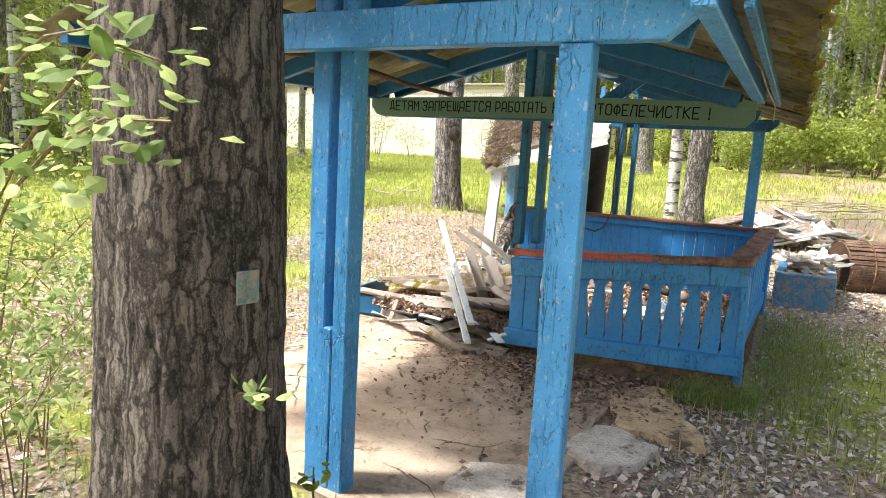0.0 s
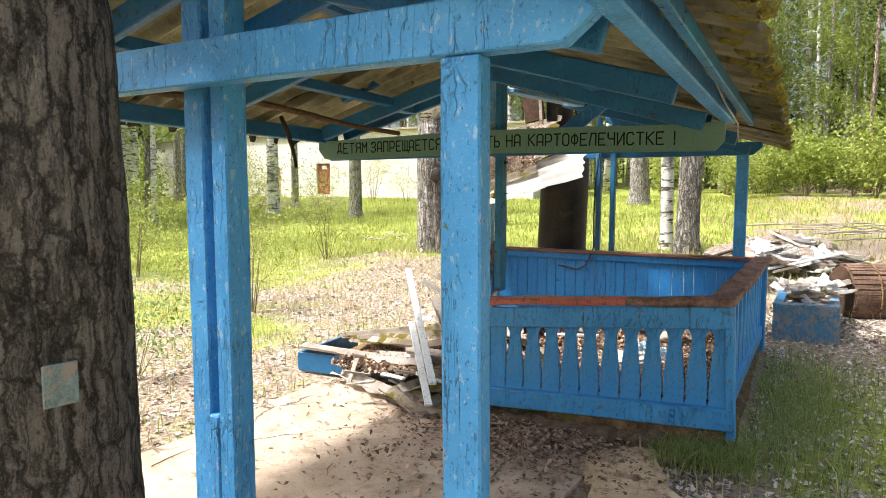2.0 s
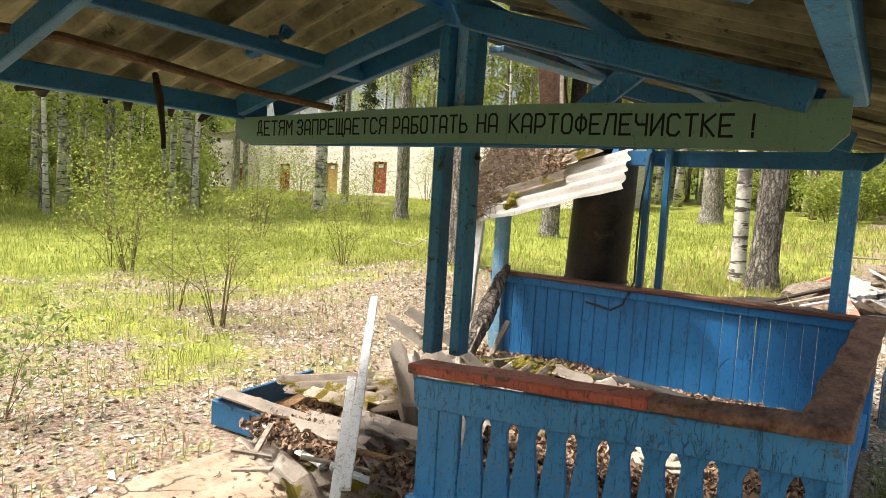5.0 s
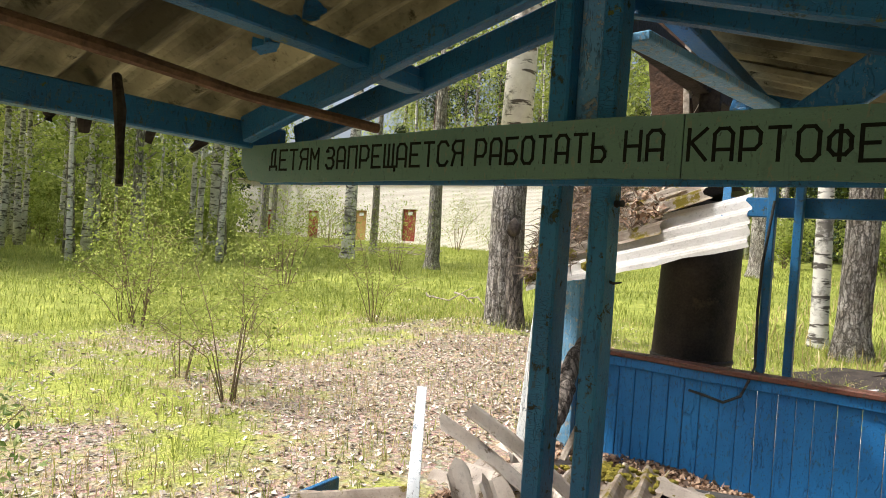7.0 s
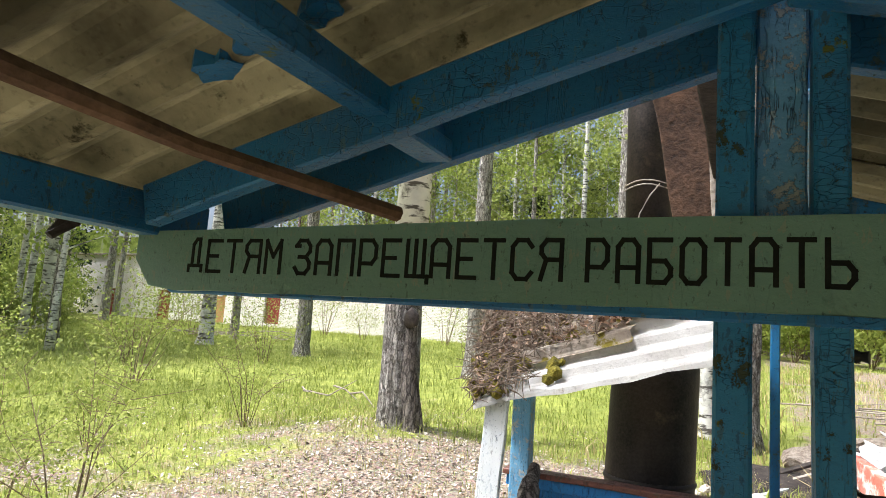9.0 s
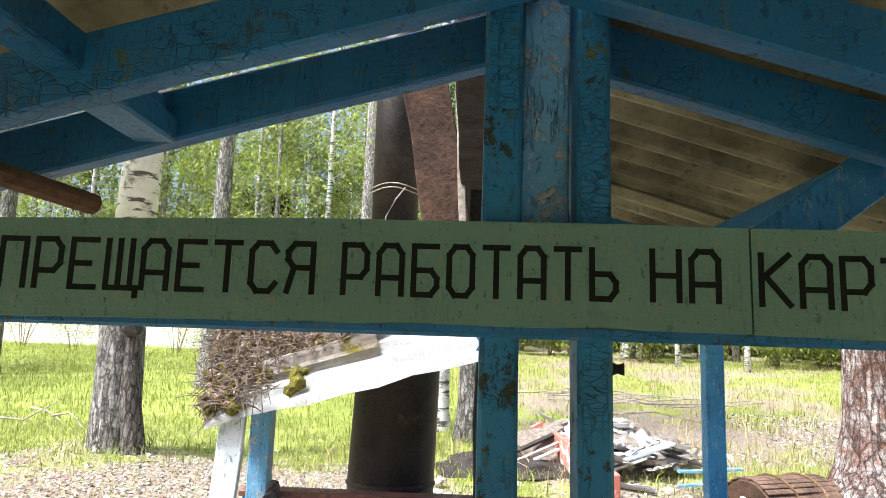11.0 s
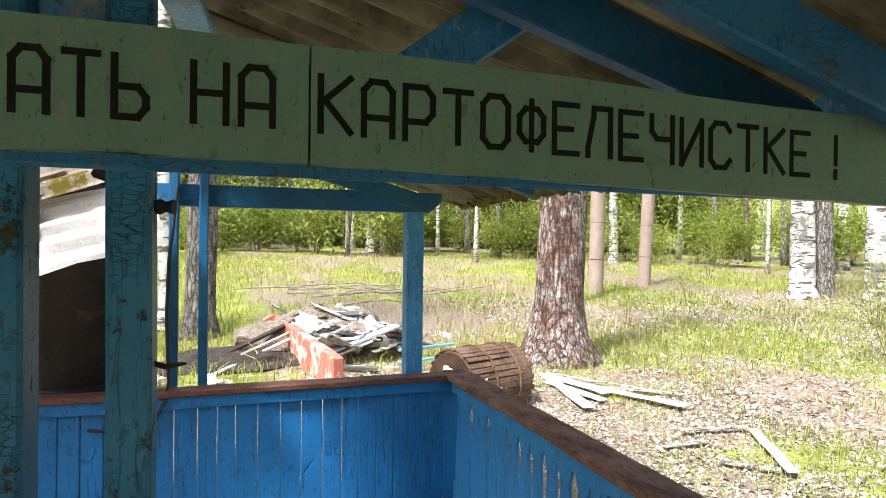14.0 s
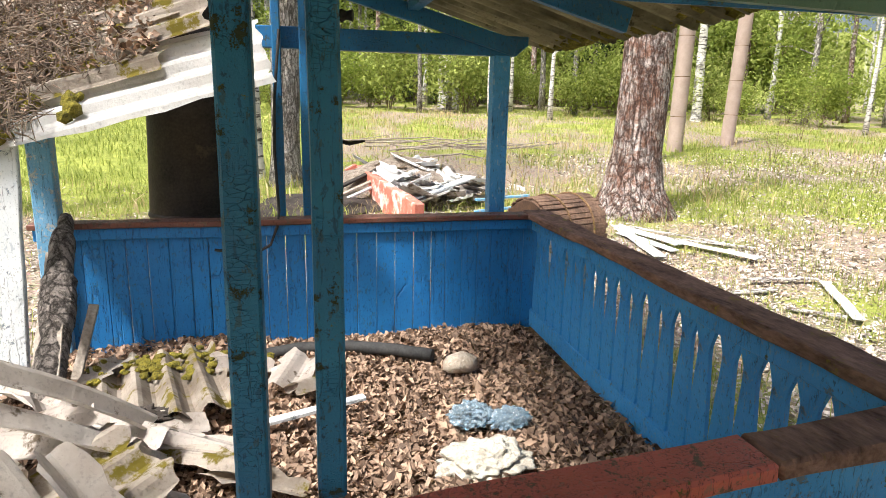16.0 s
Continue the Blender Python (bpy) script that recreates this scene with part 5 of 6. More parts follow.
def tree(name, label, height, r, bark_mat, leaf_mat, crown_from, reach, leaves, leaf_size, seed, lean=0.02, limbs=14, category="tree"):
    """A tapered trunk with limbs, and leaves in clumps round the limb ends; built at the origin."""
    rnd = random.Random(seed)
    t = thing(name, label, category)
    bend = [(lean * h * math.sin(seed) + 0.12 * noise.noise(Vector((h * 0.25, seed * 3.7, 0))), lean * h * math.cos(seed) + 0.12 * noise.noise(Vector((h * 0.25, 0, seed * 2.9))), h) for h in np.linspace(-0.3, height, 9)]
    bm = tube(bend, [r * (1.35 if i == 0 else (1 - 0.1 * i)) for i in range(9)], 10, None, 0.12)
    ends = []
    for k in range(limbs):
        f = crown_from + (1 - crown_from) * (k + rnd.random()) / limbs * 0.98
        i = min(7, int(f * 8))
        base = Vector(bend[i]).lerp(Vector(bend[i + 1]), f * 8 - i)
        a = rnd.uniform(0, 6.28)
        out = reach * (1.15 - f) * rnd.uniform(0.6, 1.1)
        tip = base + Vector((math.cos(a) * out, math.sin(a) * out, out * rnd.uniform(0.15, 0.6)))
        mid = base.lerp(tip, 0.5) + Vector((0, 0, out * 0.1))
        tube([base, mid, tip], [r * 0.28, r * 0.16, 0.01], 5, bm, cap=False)
        ends += [tip, mid, mid.lerp(tip, 0.5)]
    part("trunk", bm, bark_mat, t, "", True)
    crown("crown", t, ends, (reach * 0.17, reach * 0.17, reach * 0.15), leaves, leaf_size, seed, leaf_mat)
    return t


def spruce(seed, height):
    t = thing("spruce", "dark green spruce at the edge of the wood", "tree")
    part("trunk", tube([(0, 0, -0.3), (0, 0, height * 0.5), (0, 0, height)], [0.16, 0.10, 0.02], 8), PINE_BARK, t, "", True)
    rng = random.Random(seed)
    ends = []
    for k in range(150):
        f = rng.uniform(0.08, 1)
        out = (1 - f) * height * 0.20 * rng.uniform(0.3, 1) + 0.1
        a = rng.uniform(0, 6.28)
        ends.append((math.cos(a) * out, math.sin(a) * out, f * height - out * 0.3))
    crown("crown", t, ends, (0.3, 0.3, 0.12), 2600, (0.08, 0.2), seed, NEEDLES)
    return t


def bush(seed, label, leaf_mat, size=1.0, leaves=2200, leaf_size=(0.035, 0.075), category="bush", stems=9):
    rnd = random.Random(seed)
    t = thing("bush", label, category)
    bm = bmesh.new()
    ends = []
    for k in range(stems):
        a = rnd.uniform(0, 6.28)
        h, o = size * rnd.uniform(0.7, 1.8), size * rnd.uniform(0.3, 1.1)
        p1 = Vector((math.cos(a) * o * 0.35 + rnd.gauss(0, 0.05), math.sin(a) * o * 0.35 + rnd.gauss(0, 0.05), h * 0.55))
        p2 = Vector((math.cos(a) * o, math.sin(a) * o, h))
        tube([(0.05 * math.cos(a), 0.05 * math.sin(a), -0.05), p1, p2], [0.010 * size, 0.006 * size, 0.002], 5, bm, cap=False)
        for j in range(9):
            q = p1.lerp(p2, rnd.random()) if j else p2
            d = Vector((rnd.gauss(0, 1), rnd.gauss(0, 1), rnd.uniform(0, 1))) * 0.22 * size
            tube([q, q + d], [0.0035 * size, 0.0012], 4, bm, cap=False)
            ends.append(q + d)
            ends.append(q + d * 0.5)
    tagged(part("stem", bm, TWIG, t), kind="stuff")
    crown("foliage", t, ends, (0.22 * size,) * 3, leaves, leaf_size, seed, leaf_mat)
    return t


def ground_pose(x, y, turn=0.0, scale=1.0, lean=0.0):
    return pose(x, y, land(x, y), lean, 0, turn) @ Matrix.Scale(scale, 4)


def near_tree():
    t = thing("old_pine", "thick furrowed grey-brown tree trunk with a small green plate", "tree")
    rings = [(-0.09, -2.985, -0.2), (-0.09, -2.985, 0.0), (-0.09, -2.985, 0.35), (-0.088, -2.985, 0.8), (-0.09, -2.985, 1.4), (-0.105, -2.985, 2.0), (-0.15, -3.05, 3.0), (-0.2, -3.0, 6.0), (-0.3, -2.9, 11.0)]
    radii = [0.43, 0.38, 0.328, 0.309, 0.299, 0.286, 0.277, 0.24, 0.1]
    pts, rad = [], []
    for i in range(len(rings) - 1):
        steps = 26 if i < 6 else 8
        for k in range(steps):
            pts.append(Vector(rings[i]).lerp(Vector(rings[i + 1]), k / steps))
            rad.append(radii[i] + (radii[i + 1] - radii[i]) * k / steps)
    bm = tube(pts, rad, 132, None, 0.0)
    for v in bm.verts:
        c = Vector((-0.10, -2.985, v.co.z))
        d = v.co - c
        a = math.atan2(d.y, d.x)
        q = Vector((math.cos(a) * 2.2, math.sin(a) * 2.2, v.co.z * 0.55))
        ridge = abs(noise.noise(q * 2.6 + Vector((0.3 * noise.noise(Vector((a, v.co.z * 2, 0))), 0, 0))))
        k = 1 + 0.05 * noise.noise(q * 0.9) + 0.17 * (min(ridge, 0.22) - 0.15) + 0.022 * noise.noise(Vector((math.cos(a) * 9, math.sin(a) * 9, v.co.z * 11)))
        v.co = Vector((c.x + d.x * k, c.y + d.y * k, v.co.z))
    part("trunk", bm, PINE_BARK, t, "", True)
    way = Vector((0.985, -0.17, 0)).normalized()
    side = Vector((way.y, -way.x, 0))
    c = Vector((-0.09, -2.985, 1.045)) + way * 0.318
    part("plate", bar(c - Vector((0, 0, 0.055)), c + Vector((0, 0, 0.055)), 0.085, 0.010, side, 0.003), rough_surface("dull_green_plate", (0.10, 0.15, 0.155), (0.25, 0.29, 0.28), 30, 120, 0.9, 0.5, 0.004, (0.28, 0.24, 0.20), 0.52), t, "small dull green painted plate")
    ends = [(-0.3 + 1.6 * math.cos(a), -2.9 + 1.6 * math.sin(a), 8 + 2 * math.sin(a * 3)) for a in np.linspace(0, 6, 30)]
    crown("crown", t, ends, (0.6, 0.6, 0.5), 2500, (0.05, 0.1), 4, NEEDLES)


near_tree()


def sprig(name, label, stem, count, size, seed, mat=None, loose=0.03):
    """A leafy shoot: one bent stem with broad pointed leaves along it."""
    rnd = random.Random(seed)
    t = thing(name, label, "shoot")
    part("stem", tube(stem, [0.006 - 0.004 * i / len(stem) for i in range(len(stem))], 5), TWIG, t)
    bm = bmesh.new()
    for k in range(count):
        f = rnd.uniform(0.1, 1) ** 0.5 * (len(stem) - 1)
        i = min(int(f), len(stem) - 2)
        p = Vector(stem[i]).lerp(Vector(stem[i + 1]), f - i) + Vector((rnd.gauss(0, loose), rnd.gauss(0, loose), rnd.gauss(0, loose)))
        a = Vector((rnd.gauss(0, 1), rnd.gauss(0, 1), rnd.gauss(-0.1, 0.5))).normalized()
        b = a.cross(Vector((rnd.gauss(0, 0.4), rnd.gauss(0, 0.4), 1))).normalized()
        n = a.cross(b)
        s = rnd.uniform(*size)
        rim = [(0, 0), (0.25, 0.26), (0.55, 0.34), (0.85, 0.2), (1.0, 0)]
        mid = [bm.verts.new(p + a * s * u - n * s * 0.10 * math.sin(u * 2.6)) for u, _ in rim]
        for sign_ in (-1, 1):
            edge = [bm.verts.new(p + a * s * u + b * s * w * sign_ + n * s * 0.07 * w) for u, w in rim[1:4]]
            bm.faces.new((mid[0], mid[1], edge[0]))
            bm.faces.new((mid[1], mid[2], edge[1], edge[0]))
            bm.faces.new((mid[2], mid[3], edge[2], edge[1]))
            bm.faces.new((mid[3], mid[4], edge[2]))
    part("leaves", bm, mat or LEAF_NEAR, t)


for stem, count, seed in (
    ([(0.02, -3.72, 1.23), (0.23, -3.72, 1.47), (0.38, -3.72, 1.59), (0.53, -3.72, 1.69), (0.69, -3.72, 1.65)], 52, 5),
    ([(0.14, -3.78, 1.17), (0.29, -3.78, 1.38), (0.44, -3.78, 1.48), (0.61, -3.78, 1.54), (0.79, -3.78, 1.54)], 58, 6),
    ([(-0.05, -3.70, 1.39), (0.14, -3.70, 1.63), (0.29, -3.70, 1.71), (0.43, -3.70, 1.72)], 30, 9),
):
    sprig("sapling", "leafy green sapling shoot beside the trunk", [(stem[0][0] - 0.15, stem[0][1], 0.0)] + stem, count, (0.038, 0.068), seed, None, 0.06)
sprig("trunk_shoot", "small green shoot growing from the trunk", [(0.19, -3.05, 0.68), (0.34, -3.14, 0.74), (0.47, -3.22, 0.79)], 12, (0.04, 0.06), 7, None, 0.02)
sprig("trunk_shoot", "small green shoot at the foot of the gate post", [(0.13, -2.56, 0.0), (0.14, -2.58, 0.1), (0.14, -2.58, 0.2)], 12, (0.04, 0.07), 8, LEAF_GREEN)


single("dead_branch", tube([(-0.62, -3.75, 0.05), (-0.15, -3.70, 0.16), (0.25, -3.62, 0.30), (0.52, -3.56, 0.36)], [0.006, 0.005, 0.004, 0.002], 6), GREY_WOOD, "thin pale dead branch lying against the trunk", "branch")


def knotty_birch():
    t = thing("old_birch", "old birch with grey furrowed foot and a split dead stem", "tree")
    part("trunk", tube([(-4.38, 6.85, 0.0), (-4.38, 6.85, 0.4), (-4.40, 6.86, 1.2), (-4.42, 6.88, 2.2), (-4.42, 6.9, 2.9)], [0.36, 0.29, 0.265, 0.255, 0.25], 20, None, 0.15), GREY_BARK, t, "", True)
    part("upper_trunk", tube([(-4.42, 6.9, 2.9), (-4.4, 6.95, 5), (-4.3, 7.0, 9), (-4.2, 7.1, 15)], [0.25, 0.22, 0.16, 0.05], 16, None, 0.08), BIRCH, t, "white birch bark", True)
    part("dead_stem", tube([(-4.02, 6.72, 0.05), (-4.08, 6.74, 0.5), (-4.16, 6.72, 1.0), (-4.18, 6.70, 1.65), (-4.17, 6.70, 1.9)], [0.17, 0.13, 0.11, 0.085, 0.05], 12, None, 0.5), PINE_BARK, t)
    part("burl", rock((-4.16, 6.62, 1.86), (0.10, 0.09, 0.14), 3, 0.7, 2), DARK_WOOD, t, "black burnt burl")
    ends = [(-4.3 + 1.8 * math.cos(a), 7 + 1.8 * math.sin(a), 9 + 3 * math.sin(a * 2.7)) for a in np.linspace(0, 6, 30)]
    crown("crown", t, ends, (0.7, 0.7, 0.7), 2500, (0.04, 0.09), 14, LEAF_SPRING)


knotty_birch()


def plain_tree(name, label, x, y, r, bark_mat, height=13.0, lean=(0.0, 0.0), flare=1.5, seed=0, leaf_mat=None):
    t = thing(name, label, "tree")
    z = land(x, y)
    pts = [(x + lean[0] * h, y + lean[1] * h, z + h) for h in (-0.15, 0.05, 0.35, 0.8, 1.6, 3.0, 6.0, height)]
    part("trunk", tube(pts, [r * flare * 1.15, r * flare, r * (1 + (flare - 1) * 0.35), r * 1.05, r, r * 0.94, r * 0.75, r * 0.3], 24, None, 0.16), bark_mat, t, "", True)
    ends = [(x + lean[0] * height + 1.6 * math.cos(a), y + 1.6 * math.sin(a), z + height * 0.75 + 2 * math.sin(a * 2.3 + seed)) for a in np.linspace(0, 6, 24)]
    crown("crown", t, ends, (0.7, 0.7, 0.6), 1500, (0.05, 0.1), seed, leaf_mat or LEAF_SPRING)


plain_tree("big_pine", "big pine with red-brown flaking bark and mossy foot", 4.50, 6.85, 0.325, RED_BARK, 14, (0.03, 0.01), 1.75, 3, NEEDLES)
plain_tree("birch", "slim leaning birch beside a thicker trunk", -0.60, 10.3, 0.125, BIRCH, 12, (-0.02, 0), 1.3, 4)
plain_tree("alder", "grey barked tree beside a slim birch", -0.10, 9.65, 0.215, GREY_BARK, 12, (0.015, 0), 1.35, 5)
for k, (x, y, r, mat) in enumerate(((-18.2, 17.0, 0.26, BIRCH), (-13.4, 16.5, 0.24, GREY_BARK), (-19.6, 20.0, 0.17, GREY_BARK), (-26.9, 16.5, 0.28, BIRCH), (-33, 24, 0.24, GREY_BARK), (-38.5, 29.0, 0.2, GREY_BARK),
                                    (-30.5, 12.5, 0.25, BIRCH), (-36, 11, 0.25, BIRCH), (-6.7, 15.2, 0.25, GREY_BARK), (-4.6, 26.3, 0.42, GREY_BARK), (15.0, 12.3, 0.30, BIRCH), (15.9, 12.5, 0.30, GREY_BARK), (16.3, 11.2, 0.27, BIRCH), (17.2, 11.5, 0.20, GREY_BARK),
                                    (16.2, 42.0, 0.25, GREY_BARK), (19.2, 39, 0.25, GREY_BARK), (33, 38, 0.3, BIRCH), (8.2, 12.9, 0.20, RED_BARK), (22, 14, 0.22, BIRCH), (26, 20, 0.24, BIRCH), (19, 27, 0.22, BIRCH))):
    plain_tree("tree", ("white birch standing in the grass" if mat is BIRCH else "grey barked tree standing in the grass"), x, y, r, mat, 14, (random.uniform(-0.02, 0.02), 0), 1.3, 30 + k)
for x, y, lean in ((9.94, 14.45, 0.02), (13.13, 16.63, 0.05)):
    p = thing("cement_post", "pinkish cement pipe post with dark joints", "post", "cement posts")
    z = land(x, y)
    for k in range(5):
        part("segment", tube([(x + lean * k, y, z - 0.1 + k * 1.02), (x + lean * (k + 1), y, z + 0.9 + k * 1.02)], [0.20, 0.20], 20, None, 0.0, False), POLE_CLAY, p, "", True)
        part("joint", tube([(x + lean * (k + 1), y, z + 0.9 + k * 1.02), (x + lean * (k + 1), y, z + 0.92 + k * 1.02)], [0.19, 0.19], 20, None, 0.0, False), ROTTEN_WOOD, p, "", True)
single("whitewashed_stump", tube([(8.5, 34.5, 0.6), (8.5, 34.5, 1.4), (8.5, 34.5, 4.2)], [0.62, 0.6, 0.55], 18, None, 0.1), BIRCH, "thick white birch trunk at the far wood edge", "tree")
bench = thing("blue_bench", "low blue bench standing in the grass", "bench")
for dz, dy in ((0.42, 0.0), (0.42, 0.16)):
    part("plank", bar((14.2, 9.2 + dy, land(14.2, 9.2) + dz), (15.6, 9.9 + dy, land(15, 9.5) + dz), 0.12, 0.05, None, 0.004), PALE_BLUE, bench)
for x, y in ((14.4, 9.35), (15.4, 9.85)):
    part("leg", bar((x, y, land(x, y) - 0.05), (x, y, land(x, y) + 0.4), 0.1, 0.1, (1, 0, 0), 0.004), WHITE_PLANK, bench)

# wood all round
KINDS = [
    tree("birch", "slender white birch in fresh spring leaf", 16, 0.13, BIRCH, LEAF_SPRING, 0.22, 2.6, 2300, (0.06, 0.13), 1),
    tree("birch", "slender white birch in fresh spring leaf", 14, 0.10, BIRCH, LEAF_SPRING, 0.15, 2.3, 2300, (0.06, 0.13), 2),
    tree("birch", "slender white birch in fresh spring leaf", 18, 0.15, BIRCH, LEAF_SPRING, 0.3, 2.8, 2300, (0.06, 0.13), 3),
    tree("aspen", "grey trunked tree in fresh leaf", 15, 0.16, GREY_BARK, LEAF_GREEN, 0.2, 2.6, 2300, (0.06, 0.13), 4),
    tree("pine", "tall pine with reddish trunk", 18, 0.17, RED_BARK, NEEDLES, 0.5, 2.4, 2300, (0.06, 0.13), 5),
    spruce(6, 11),
    bush(7, "bright green bush at the wood edge", LEAF_GREEN, 1.5, 2600, (0.05, 0.10)),
    bush(8, "yellow-green bush at the wood edge", LEAF_SPRING, 1.3, 2400, (0.05, 0.10)),
]
SPOTS = [(-52, 40), (-20, 44), (-4, 42), (12, 46), (24, 44), (-60, 20), (30, 30), (14, 36)]
for ob, (x, y) in zip(KINDS, SPOTS):
    ob.matrix_basis = ground_pose(x, y)
wood = random.Random(11)
placed = list(SPOTS)


def room(x, y, gap):
    return all((x - a) ** 2 + (y - b) ** 2 > gap * gap for a, b in placed)


def plant_wood(count, kinds, angles, dist, gap, scales):
    done = 0
    for _ in range(count * 12):
        a = radians(wood.uniform(*angles))
        d = wood.uniform(*dist)
        x, y = math.sin(a) * d, math.cos(a) * d
        if -50 < x < -9 and 4 < y < 41 and math.degrees(math.atan2(x - 0.5, y + 1.6)) > -55.5:
            continue
        if not room(x, y, gap):
            continue
        placed.append((x, y))
        copy_thing(KINDS[wood.choice(kinds)], ground_pose(x, y, wood.uniform(0, 360), wood.uniform(*scales)))
        done += 1
        if done >= count:
            break


plant_wood(70, (0, 1, 2, 3, 4, 5), (-75, -8), (42, 68), 2.2, (0.85, 1.2))
plant_wood(95, (0, 1, 2, 3, 3, 4, 5), (-10, 75), (34, 64), 2.0, (0.85, 1.2))
plant_wood(46, (6, 7, 7), (-10, 72), (32, 46), 1.8, (0.8, 1.6))
plant_wood(26, (1, 3, 2, 0), (8, 72), (30, 44), 2.6, (0.7, 1.0))
plant_wood(26, (6, 7, 7), (-72, -45), (36, 56), 1.8, (0.8, 1.4))
plant_wood(60, (0, 1, 1, 2, 2, 3), (-88, -56), (20, 52), 1.4, (0.8, 1.15))
plant_wood(22, (7, 7), (-88, -54), (26, 46), 1.6, (0.5, 0.9))
plant_wood(64, (0, 1, 2, 2, 3), (-42, 8), (37, 62), 1.8, (1.25, 1.7))
plant_wood(26, (6, 7), (-8, 42), (43, 54), 2.0, (2.0, 3.4))
# unseen trees added behind the camera, to close the wood and give shade
plant_wood(30, (0, 2, 3, 4), (80, 280), (22, 50), 4.0, (0.9, 1.2))
rim = bmesh.new()
ringl = [[rim.verts.new((110 * math.sin(a), 110 * math.cos(a) + 5, z)) for a in np.linspace(0, 2 * math.pi, 65)[:-1]] for z in (-2, 13)]
for i in range(64):
    rim.faces.new((ringl[0][i], ringl[0][(i + 1) % 64], ringl[1][(i + 1) % 64], ringl[1][i]))
single("backdrop", rim, FAR_WOOD, "far wood beyond the trees", "backdrop", kind="structure")

# shrubs in the grass
SHRUBS = [bush(31, "thin shrub just coming into leaf", LEAF_SPRING, 0.85, 1500, (0.012, 0.028), "shrub", 8), bush(32, "thin bare shrub with few leaves", LEAF_SPRING, 0.7, 900, (0.012, 0.028), "shrub", 6)]
for ob, (x, y) in zip(SHRUBS, ((-4.30, 2.02), (-5.38, 2.18))):
    ob.matrix_basis = ground_pose(x, y)
for k, (x, y, s) in enumerate(((-8.4, 3.3, 1.2), (-9.05, 3.42, 1.3), (-6.44, 6.2, 1.0), (-10.4, 4.5, 1.5), (-12.5, 5.2, 1.5), (-7.3, 4.4, 1.0), (-11, 8, 1.6), (-15, 11, 1.8), (-12, 13, 1.5), (-22, 20, 2.2), (-28, 25, 2.2), (-17, 26, 2.0), (-13, 27, 2.2), (-9, 20, 1.6), (-20, 27, 2.2), (7.5, 9.5, 0.7), (9, 5.5, 0.8), (11, 12, 1.0), (12, 8, 1.0), (17, 18, 1.4), (14, 21, 1.4), (-1.2, -3.3, 0.9), (-2.2, -2.7, 1.0))):
    copy_thing(SHRUBS[k % 2], ground_pose(x, y, k * 47, s))
LOW = bush(33, "low leafy green plant by the trunk", LEAF_NEAR, 0.5, 520, (0.014, 0.034), "shrub", 6)
LOW.matrix_basis = ground_pose(-0.75, -3.3)
for k, (x, y, s) in enumerate(((-1.3, -2.9, 1.0), (-2.4, -1.9, 1.1), (-1.9, -3.6, 1.0), (-3.0, -0.6, 0.9), (-3.5, -2.2, 1.3))):
    copy_thing(LOW, ground_pose(x, y, k * 77, s))

# fallen branches
for cx, cy, n, spread, length in ((2.9, 13.2, 15, 1.9, 3.0), (-20.5, 20.5, 24, 2.4, 4.0), (-7, 9.5, 4, 1.0, 1.2)):
    for k in range(n):
        x, y = cx + random.gauss(0, spread * 0.6), cy + random.gauss(0, spread * 0.4)
        a = random.gauss(-0.35, 0.35)
        l = length * random.uniform(0.4, 1)
        dx, dy = math.cos(a) * l / 2, math.sin(a) * l / 2
        z = land(x, y) + 0.06
        single("fallen_branch", tube([(x - dx, y - dy, z + random.uniform(0, 0.25)), (x, y, z + random.uniform(0.05, 0.3)), (x + dx, y + dy, z + random.uniform(0, 0.4))], [0.022, 0.016, 0.007], 6), GREY_WOOD, "dry fallen branch in the grass", "branch", "fallen branches")

# ---- grass and leaf litter ----
def blades(name, label, points, height, width, seed, material, droop=0.35):
    """Tapered bent blades standing at the points."""
    rng = np.random.default_rng(seed)
    p = np.array(points)
    n = len(p)
    h = rng.uniform(height[0], height[1], (n, 1))
    w = rng.uniform(width[0], width[1], (n, 1))
    a = rng.uniform(0, 6.283, n)
    side_ = np.stack([np.cos(a), np.sin(a), np.zeros(n)], 1)
    b = a + 1.57 + rng.normal(size=n) * 0.5
    lean_ = np.stack([np.cos(b), np.sin(b), np.zeros(n)], 1) * rng.uniform(0.05, droop, (n, 1))
    up = np.array([0, 0, 1.0])
    mid = p + (up + lean_ * 0.45) * h * 0.55
    tip = p + (up * 0.95 + lean_ * 1.5) * h
    v = np.stack([p - side_ * w, p + side_ * w, mid + side_ * w * 0.8, mid - side_ * w * 0.8, tip], 1).reshape(-1, 3)
    i = np.arange(n)[:, None] * 5
    f = (i + np.array([0, 1, 2, 3])).tolist() + (i + np.array([3, 2, 4])).tolist()
    return tagged(new(name, raw_mesh(name, v.tolist(), f, material)), label, "grass", kind="stuff")


def covered(x, y):
    """Where floor, enclosure and rubble lie."""
    return (-1.5 < x < 1.0 and -2.6 < y < 0.2) or (-2.0 < x < 1.62 and 0.0 <= y < 2.95)


def scatter(n, box, rule, seed):
    rnd = random.Random(seed)
    out = []
    for _ in range(n):
        x, y = rnd.uniform(box[0], box[1]), rnd.uniform(box[2], box[3])
        if not covered(x, y) and rnd.random() < rule(x, y):
            out.append((x, y, land(x, y)))
    return out


def tufts(x, y):
    return max(0.16 if x < -1.5 else 0.0, grassy(x, y) * 1.5 - 0.25) * (0.35 + 0.9 * max(0, 0.4 + noise.noise(Vector((x * 1.7, y * 1.7, 3)))))


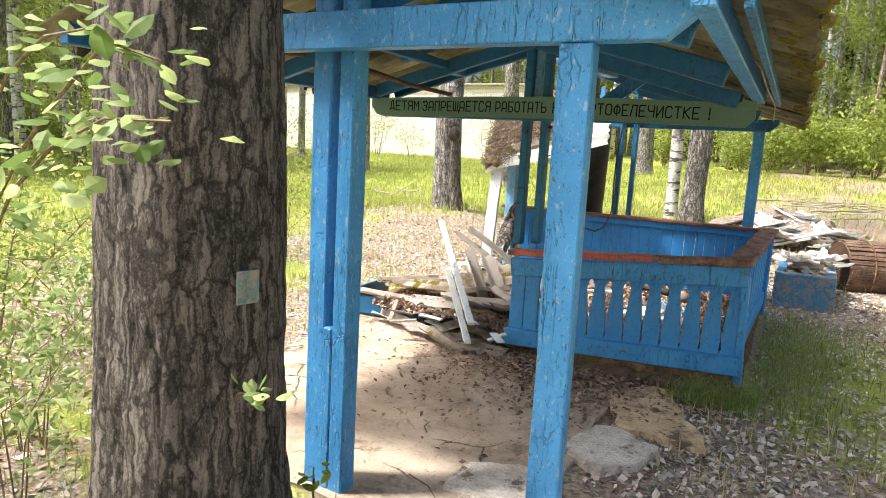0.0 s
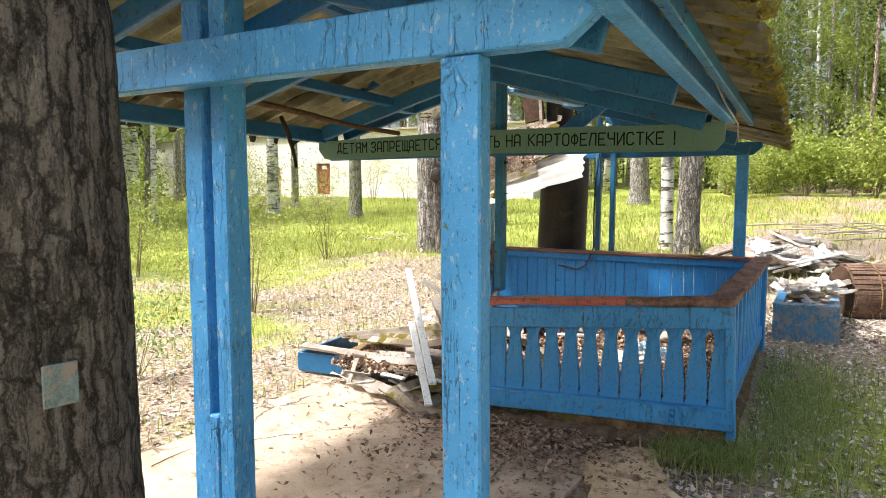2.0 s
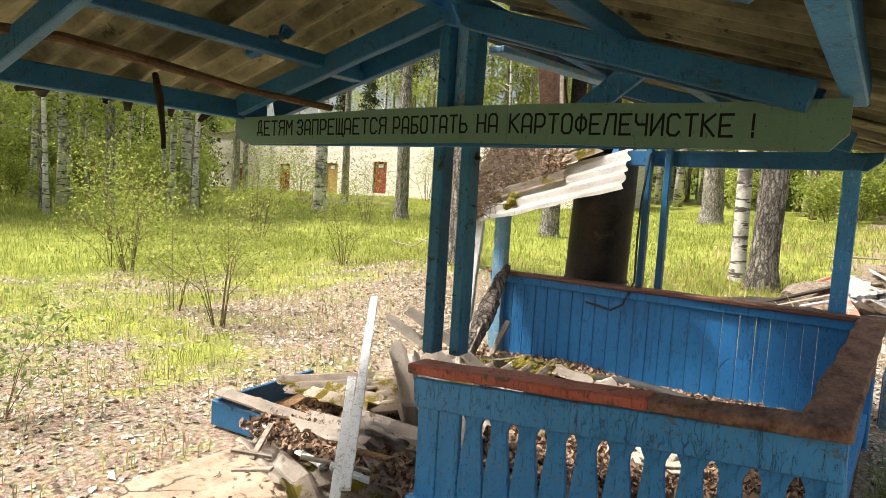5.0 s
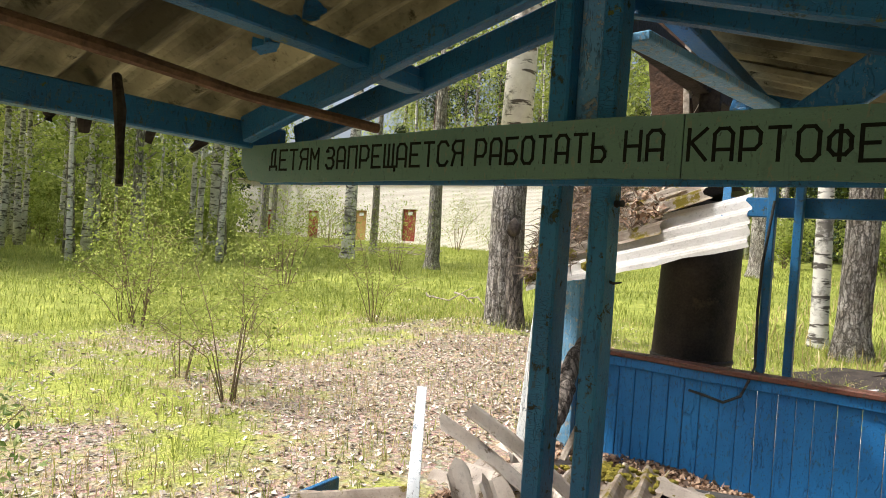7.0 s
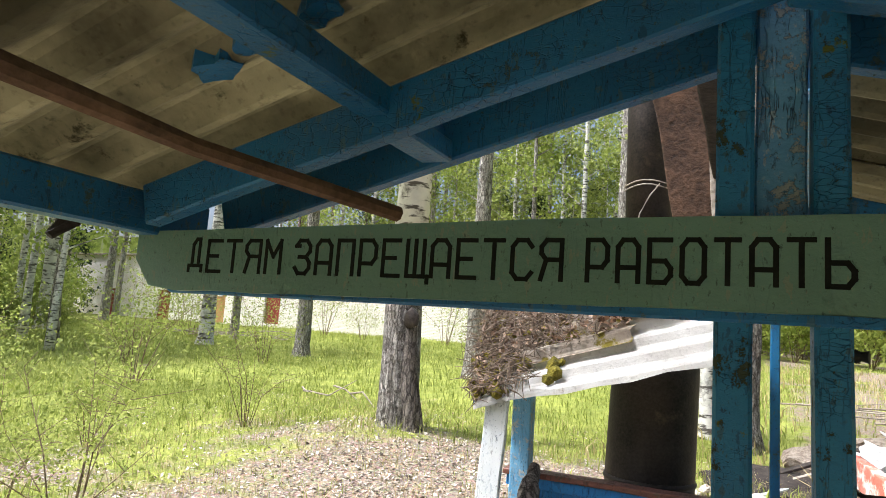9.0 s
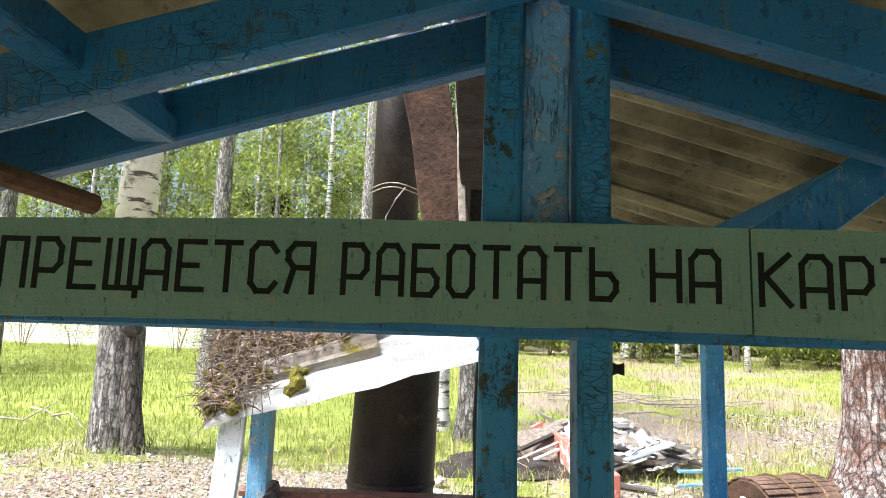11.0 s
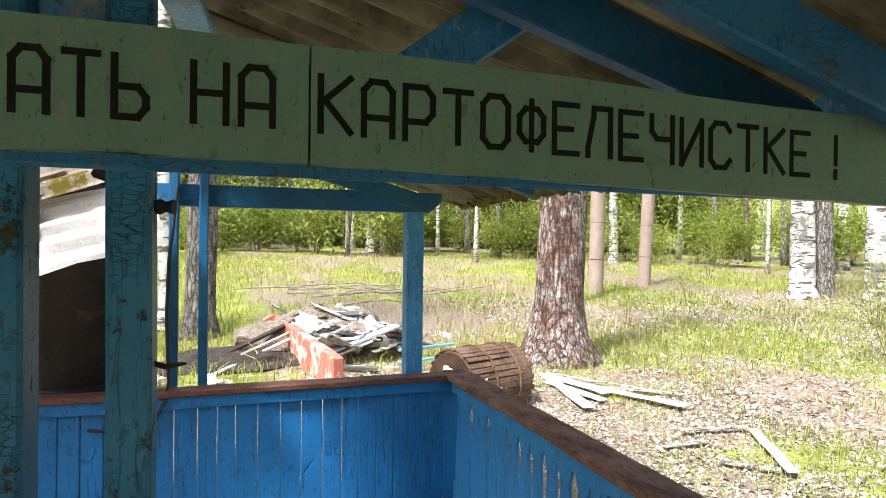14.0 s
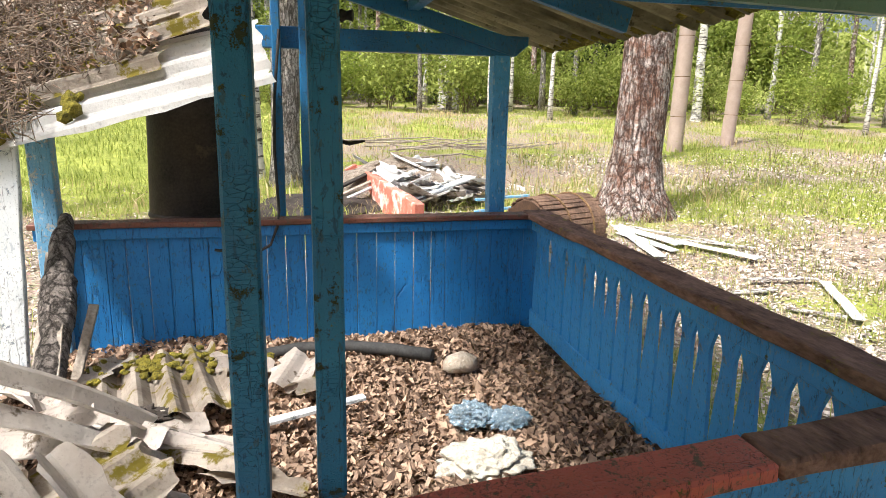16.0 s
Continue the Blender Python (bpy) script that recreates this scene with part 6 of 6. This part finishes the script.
blades("grass", "fresh yellow-green spring grass", scatter(120000, (-10, 7, -3.8, 11), tufts, 1), (0.03, 0.17), (0.0018, 0.004), 1, GRASS, 0.9)
blades("grass", "fresh yellow-green spring grass", scatter(170000, (-34, 24, 6, 34), tufts, 2), (0.04, 0.22), (0.005, 0.012), 2, GRASS, 0.9)
blades("grass", "fresh yellow-green spring grass", scatter(60000, (-34, -9, -6, 8), tufts, 21), (0.04, 0.2), (0.004, 0.009), 21, GRASS, 0.9)
blades("grass", "thin yellow-green grass among litter", scatter(110000, (5, 24, -2, 10), tufts, 22), (0.03, 0.13), (0.003, 0.007), 22, GRASS, 0.9)
blades("dry_grass", "dry straw-coloured grass", scatter(60000, (-8, 8, -3.5, 10), lambda x, y: 0.5 * max(0, 0.5 + noise.noise(Vector((x, y, 9)))), 3), (0.05, 0.2), (0.002, 0.004), 3, GRASS_DRY, 0.9)
blades("dry_grass", "dry straw-coloured grass", scatter(30000, (-2, 24, 7, 30), lambda x, y: (0.6 if x < 8 else 0.25) * max(0, 0.4 + noise.noise(Vector((x * 0.5, y * 0.5, 9)))), 4), (0.12, 0.35), (0.006, 0.014), 4, GRASS_DRY, 0.8)
blades("tall_grass", "dense green grass growing against the balustrade", scatter(22000, (1.55, 3.0, -0.9, 3.6), lambda x, y: math.exp(-(((x - 1.85) / 0.30) ** 2 + ((y - 1.1) / 1.3) ** 4)) * (0.45 + 0.9 * noise.noise(Vector((x * 4, y * 4, 0)))), 5), (0.05, 0.26), (0.0012, 0.0032), 5, GRASS_DEEP, 1.4)
blades("tall_grass", "green weeds at the foot of the balustrade", [(1.15 + 0.3 * random.random(), -0.32 + 0.25 * random.random(), 0.0) for _ in range(500)] + [(random.uniform(1.3, 1.7), random.gauss(-0.14, 0.12), 0.03) for _ in range(1700)], (0.03, 0.15), (0.0012, 0.003), 6, GRASS_DEEP, 1.2)


def litter(name, label, points, size, seed, material, curl=0.5):
    """Dead leaves: folded, curled, lying every way."""
    rng = np.random.default_rng(seed)
    p = np.array(points)
    n = len(p)
    s = rng.uniform(size[0], size[1], (n, 1))
    a = rng.uniform(0, 6.283, n)
    t = rng.normal(size=(n, 3)) * curl
    u = np.stack([np.cos(a), np.sin(a), np.zeros(n)], 1) + t * np.array([0.2, 0.2, 0.8])
    w = np.stack([-np.sin(a), np.cos(a), np.zeros(n)], 1) + rng.normal(size=(n, 3)) * curl * np.array([0.2, 0.2, 0.8])
    up = np.array([0, 0, 1.0]) * s * rng.uniform(0.05, 0.5, (n, 1))
    c = p + np.array([0, 0, 0.006])
    v = np.stack([c - u * s, c + w * s * 0.62 + up, c + u * s + up * 0.4, c - w * s * 0.62 + up * rng.uniform(0, 1.4, (n, 1))], 1).reshape(-1, 3)
    i = np.arange(n)[:, None] * 4
    f = (i + np.array([0, 1, 2])).tolist() + (i + np.array([0, 2, 3])).tolist()
    return tagged(new(name, raw_mesh(name, v.tolist(), f, material)), label, "leaf litter", kind="stuff")


inside = []
for _ in range(46000):
    x, y = random.uniform(-1.4, 1.47), random.uniform(0.04, 2.86)
    inside.append((x, y, 0.135 + 0.045 * noise.noise(Vector((x * 2.2, y * 2.2, 0))) + 0.02 * noise.noise(Vector((x * 9, y * 9, 4))) + random.uniform(0, 0.03)))
litter("leaf_litter", "deep brown dead leaves filling the enclosure", inside, (0.008, 0.026), 1, DEAD_LEAVES, 0.8)
litter("leaf_litter", "bleached dead leaves on the ground", scatter(110000, (-9, 6, -3.8, 9.5), lambda x, y: max(0.08, 0.85 - 1.1 * grassy(x, y)), 8), (0.011, 0.032), 2, PALE_LEAVES)
litter("leaf_litter", "bleached dead leaves under the far trees", scatter(60000, (5, 16, 0, 14), lambda x, y: 0.45, 10), (0.018, 0.04), 5, PALE_LEAVES)
litter("leaf_litter", "bleached dead leaves beside the path", scatter(60000, (0.9, 5.5, -3.2, 5.0), lambda x, y: 0.45 + 0.5 * noise.noise(Vector((x * 1.4, y * 1.4, 2))), 9), (0.010, 0.027), 3, PALE_LEAVES)
onfloor = [(random.uniform(-1.4, 0.9), -2.4 + 2.6 * random.random() ** 0.5, 0.008) for _ in range(220)] + [(random.gauss(0.45, 0.42), random.gauss(-0.30, 0.22), 0.012 + 0.02 * random.random()) for _ in range(4200)] + [(random.gauss(0.35, 0.55), random.gauss(-0.75, 0.45), 0.010) for _ in range(1500)]
litter("leaf_litter", "brown leaves blown over the concrete", onfloor, (0.006, 0.022), 4, DEAD_LEAVES, 0.4)
litter("leaf_litter", "brown leaves caught on the fallen roof", HEAP_BITS, (0.010, 0.026), 6, DEAD_LEAVES, 0.8)
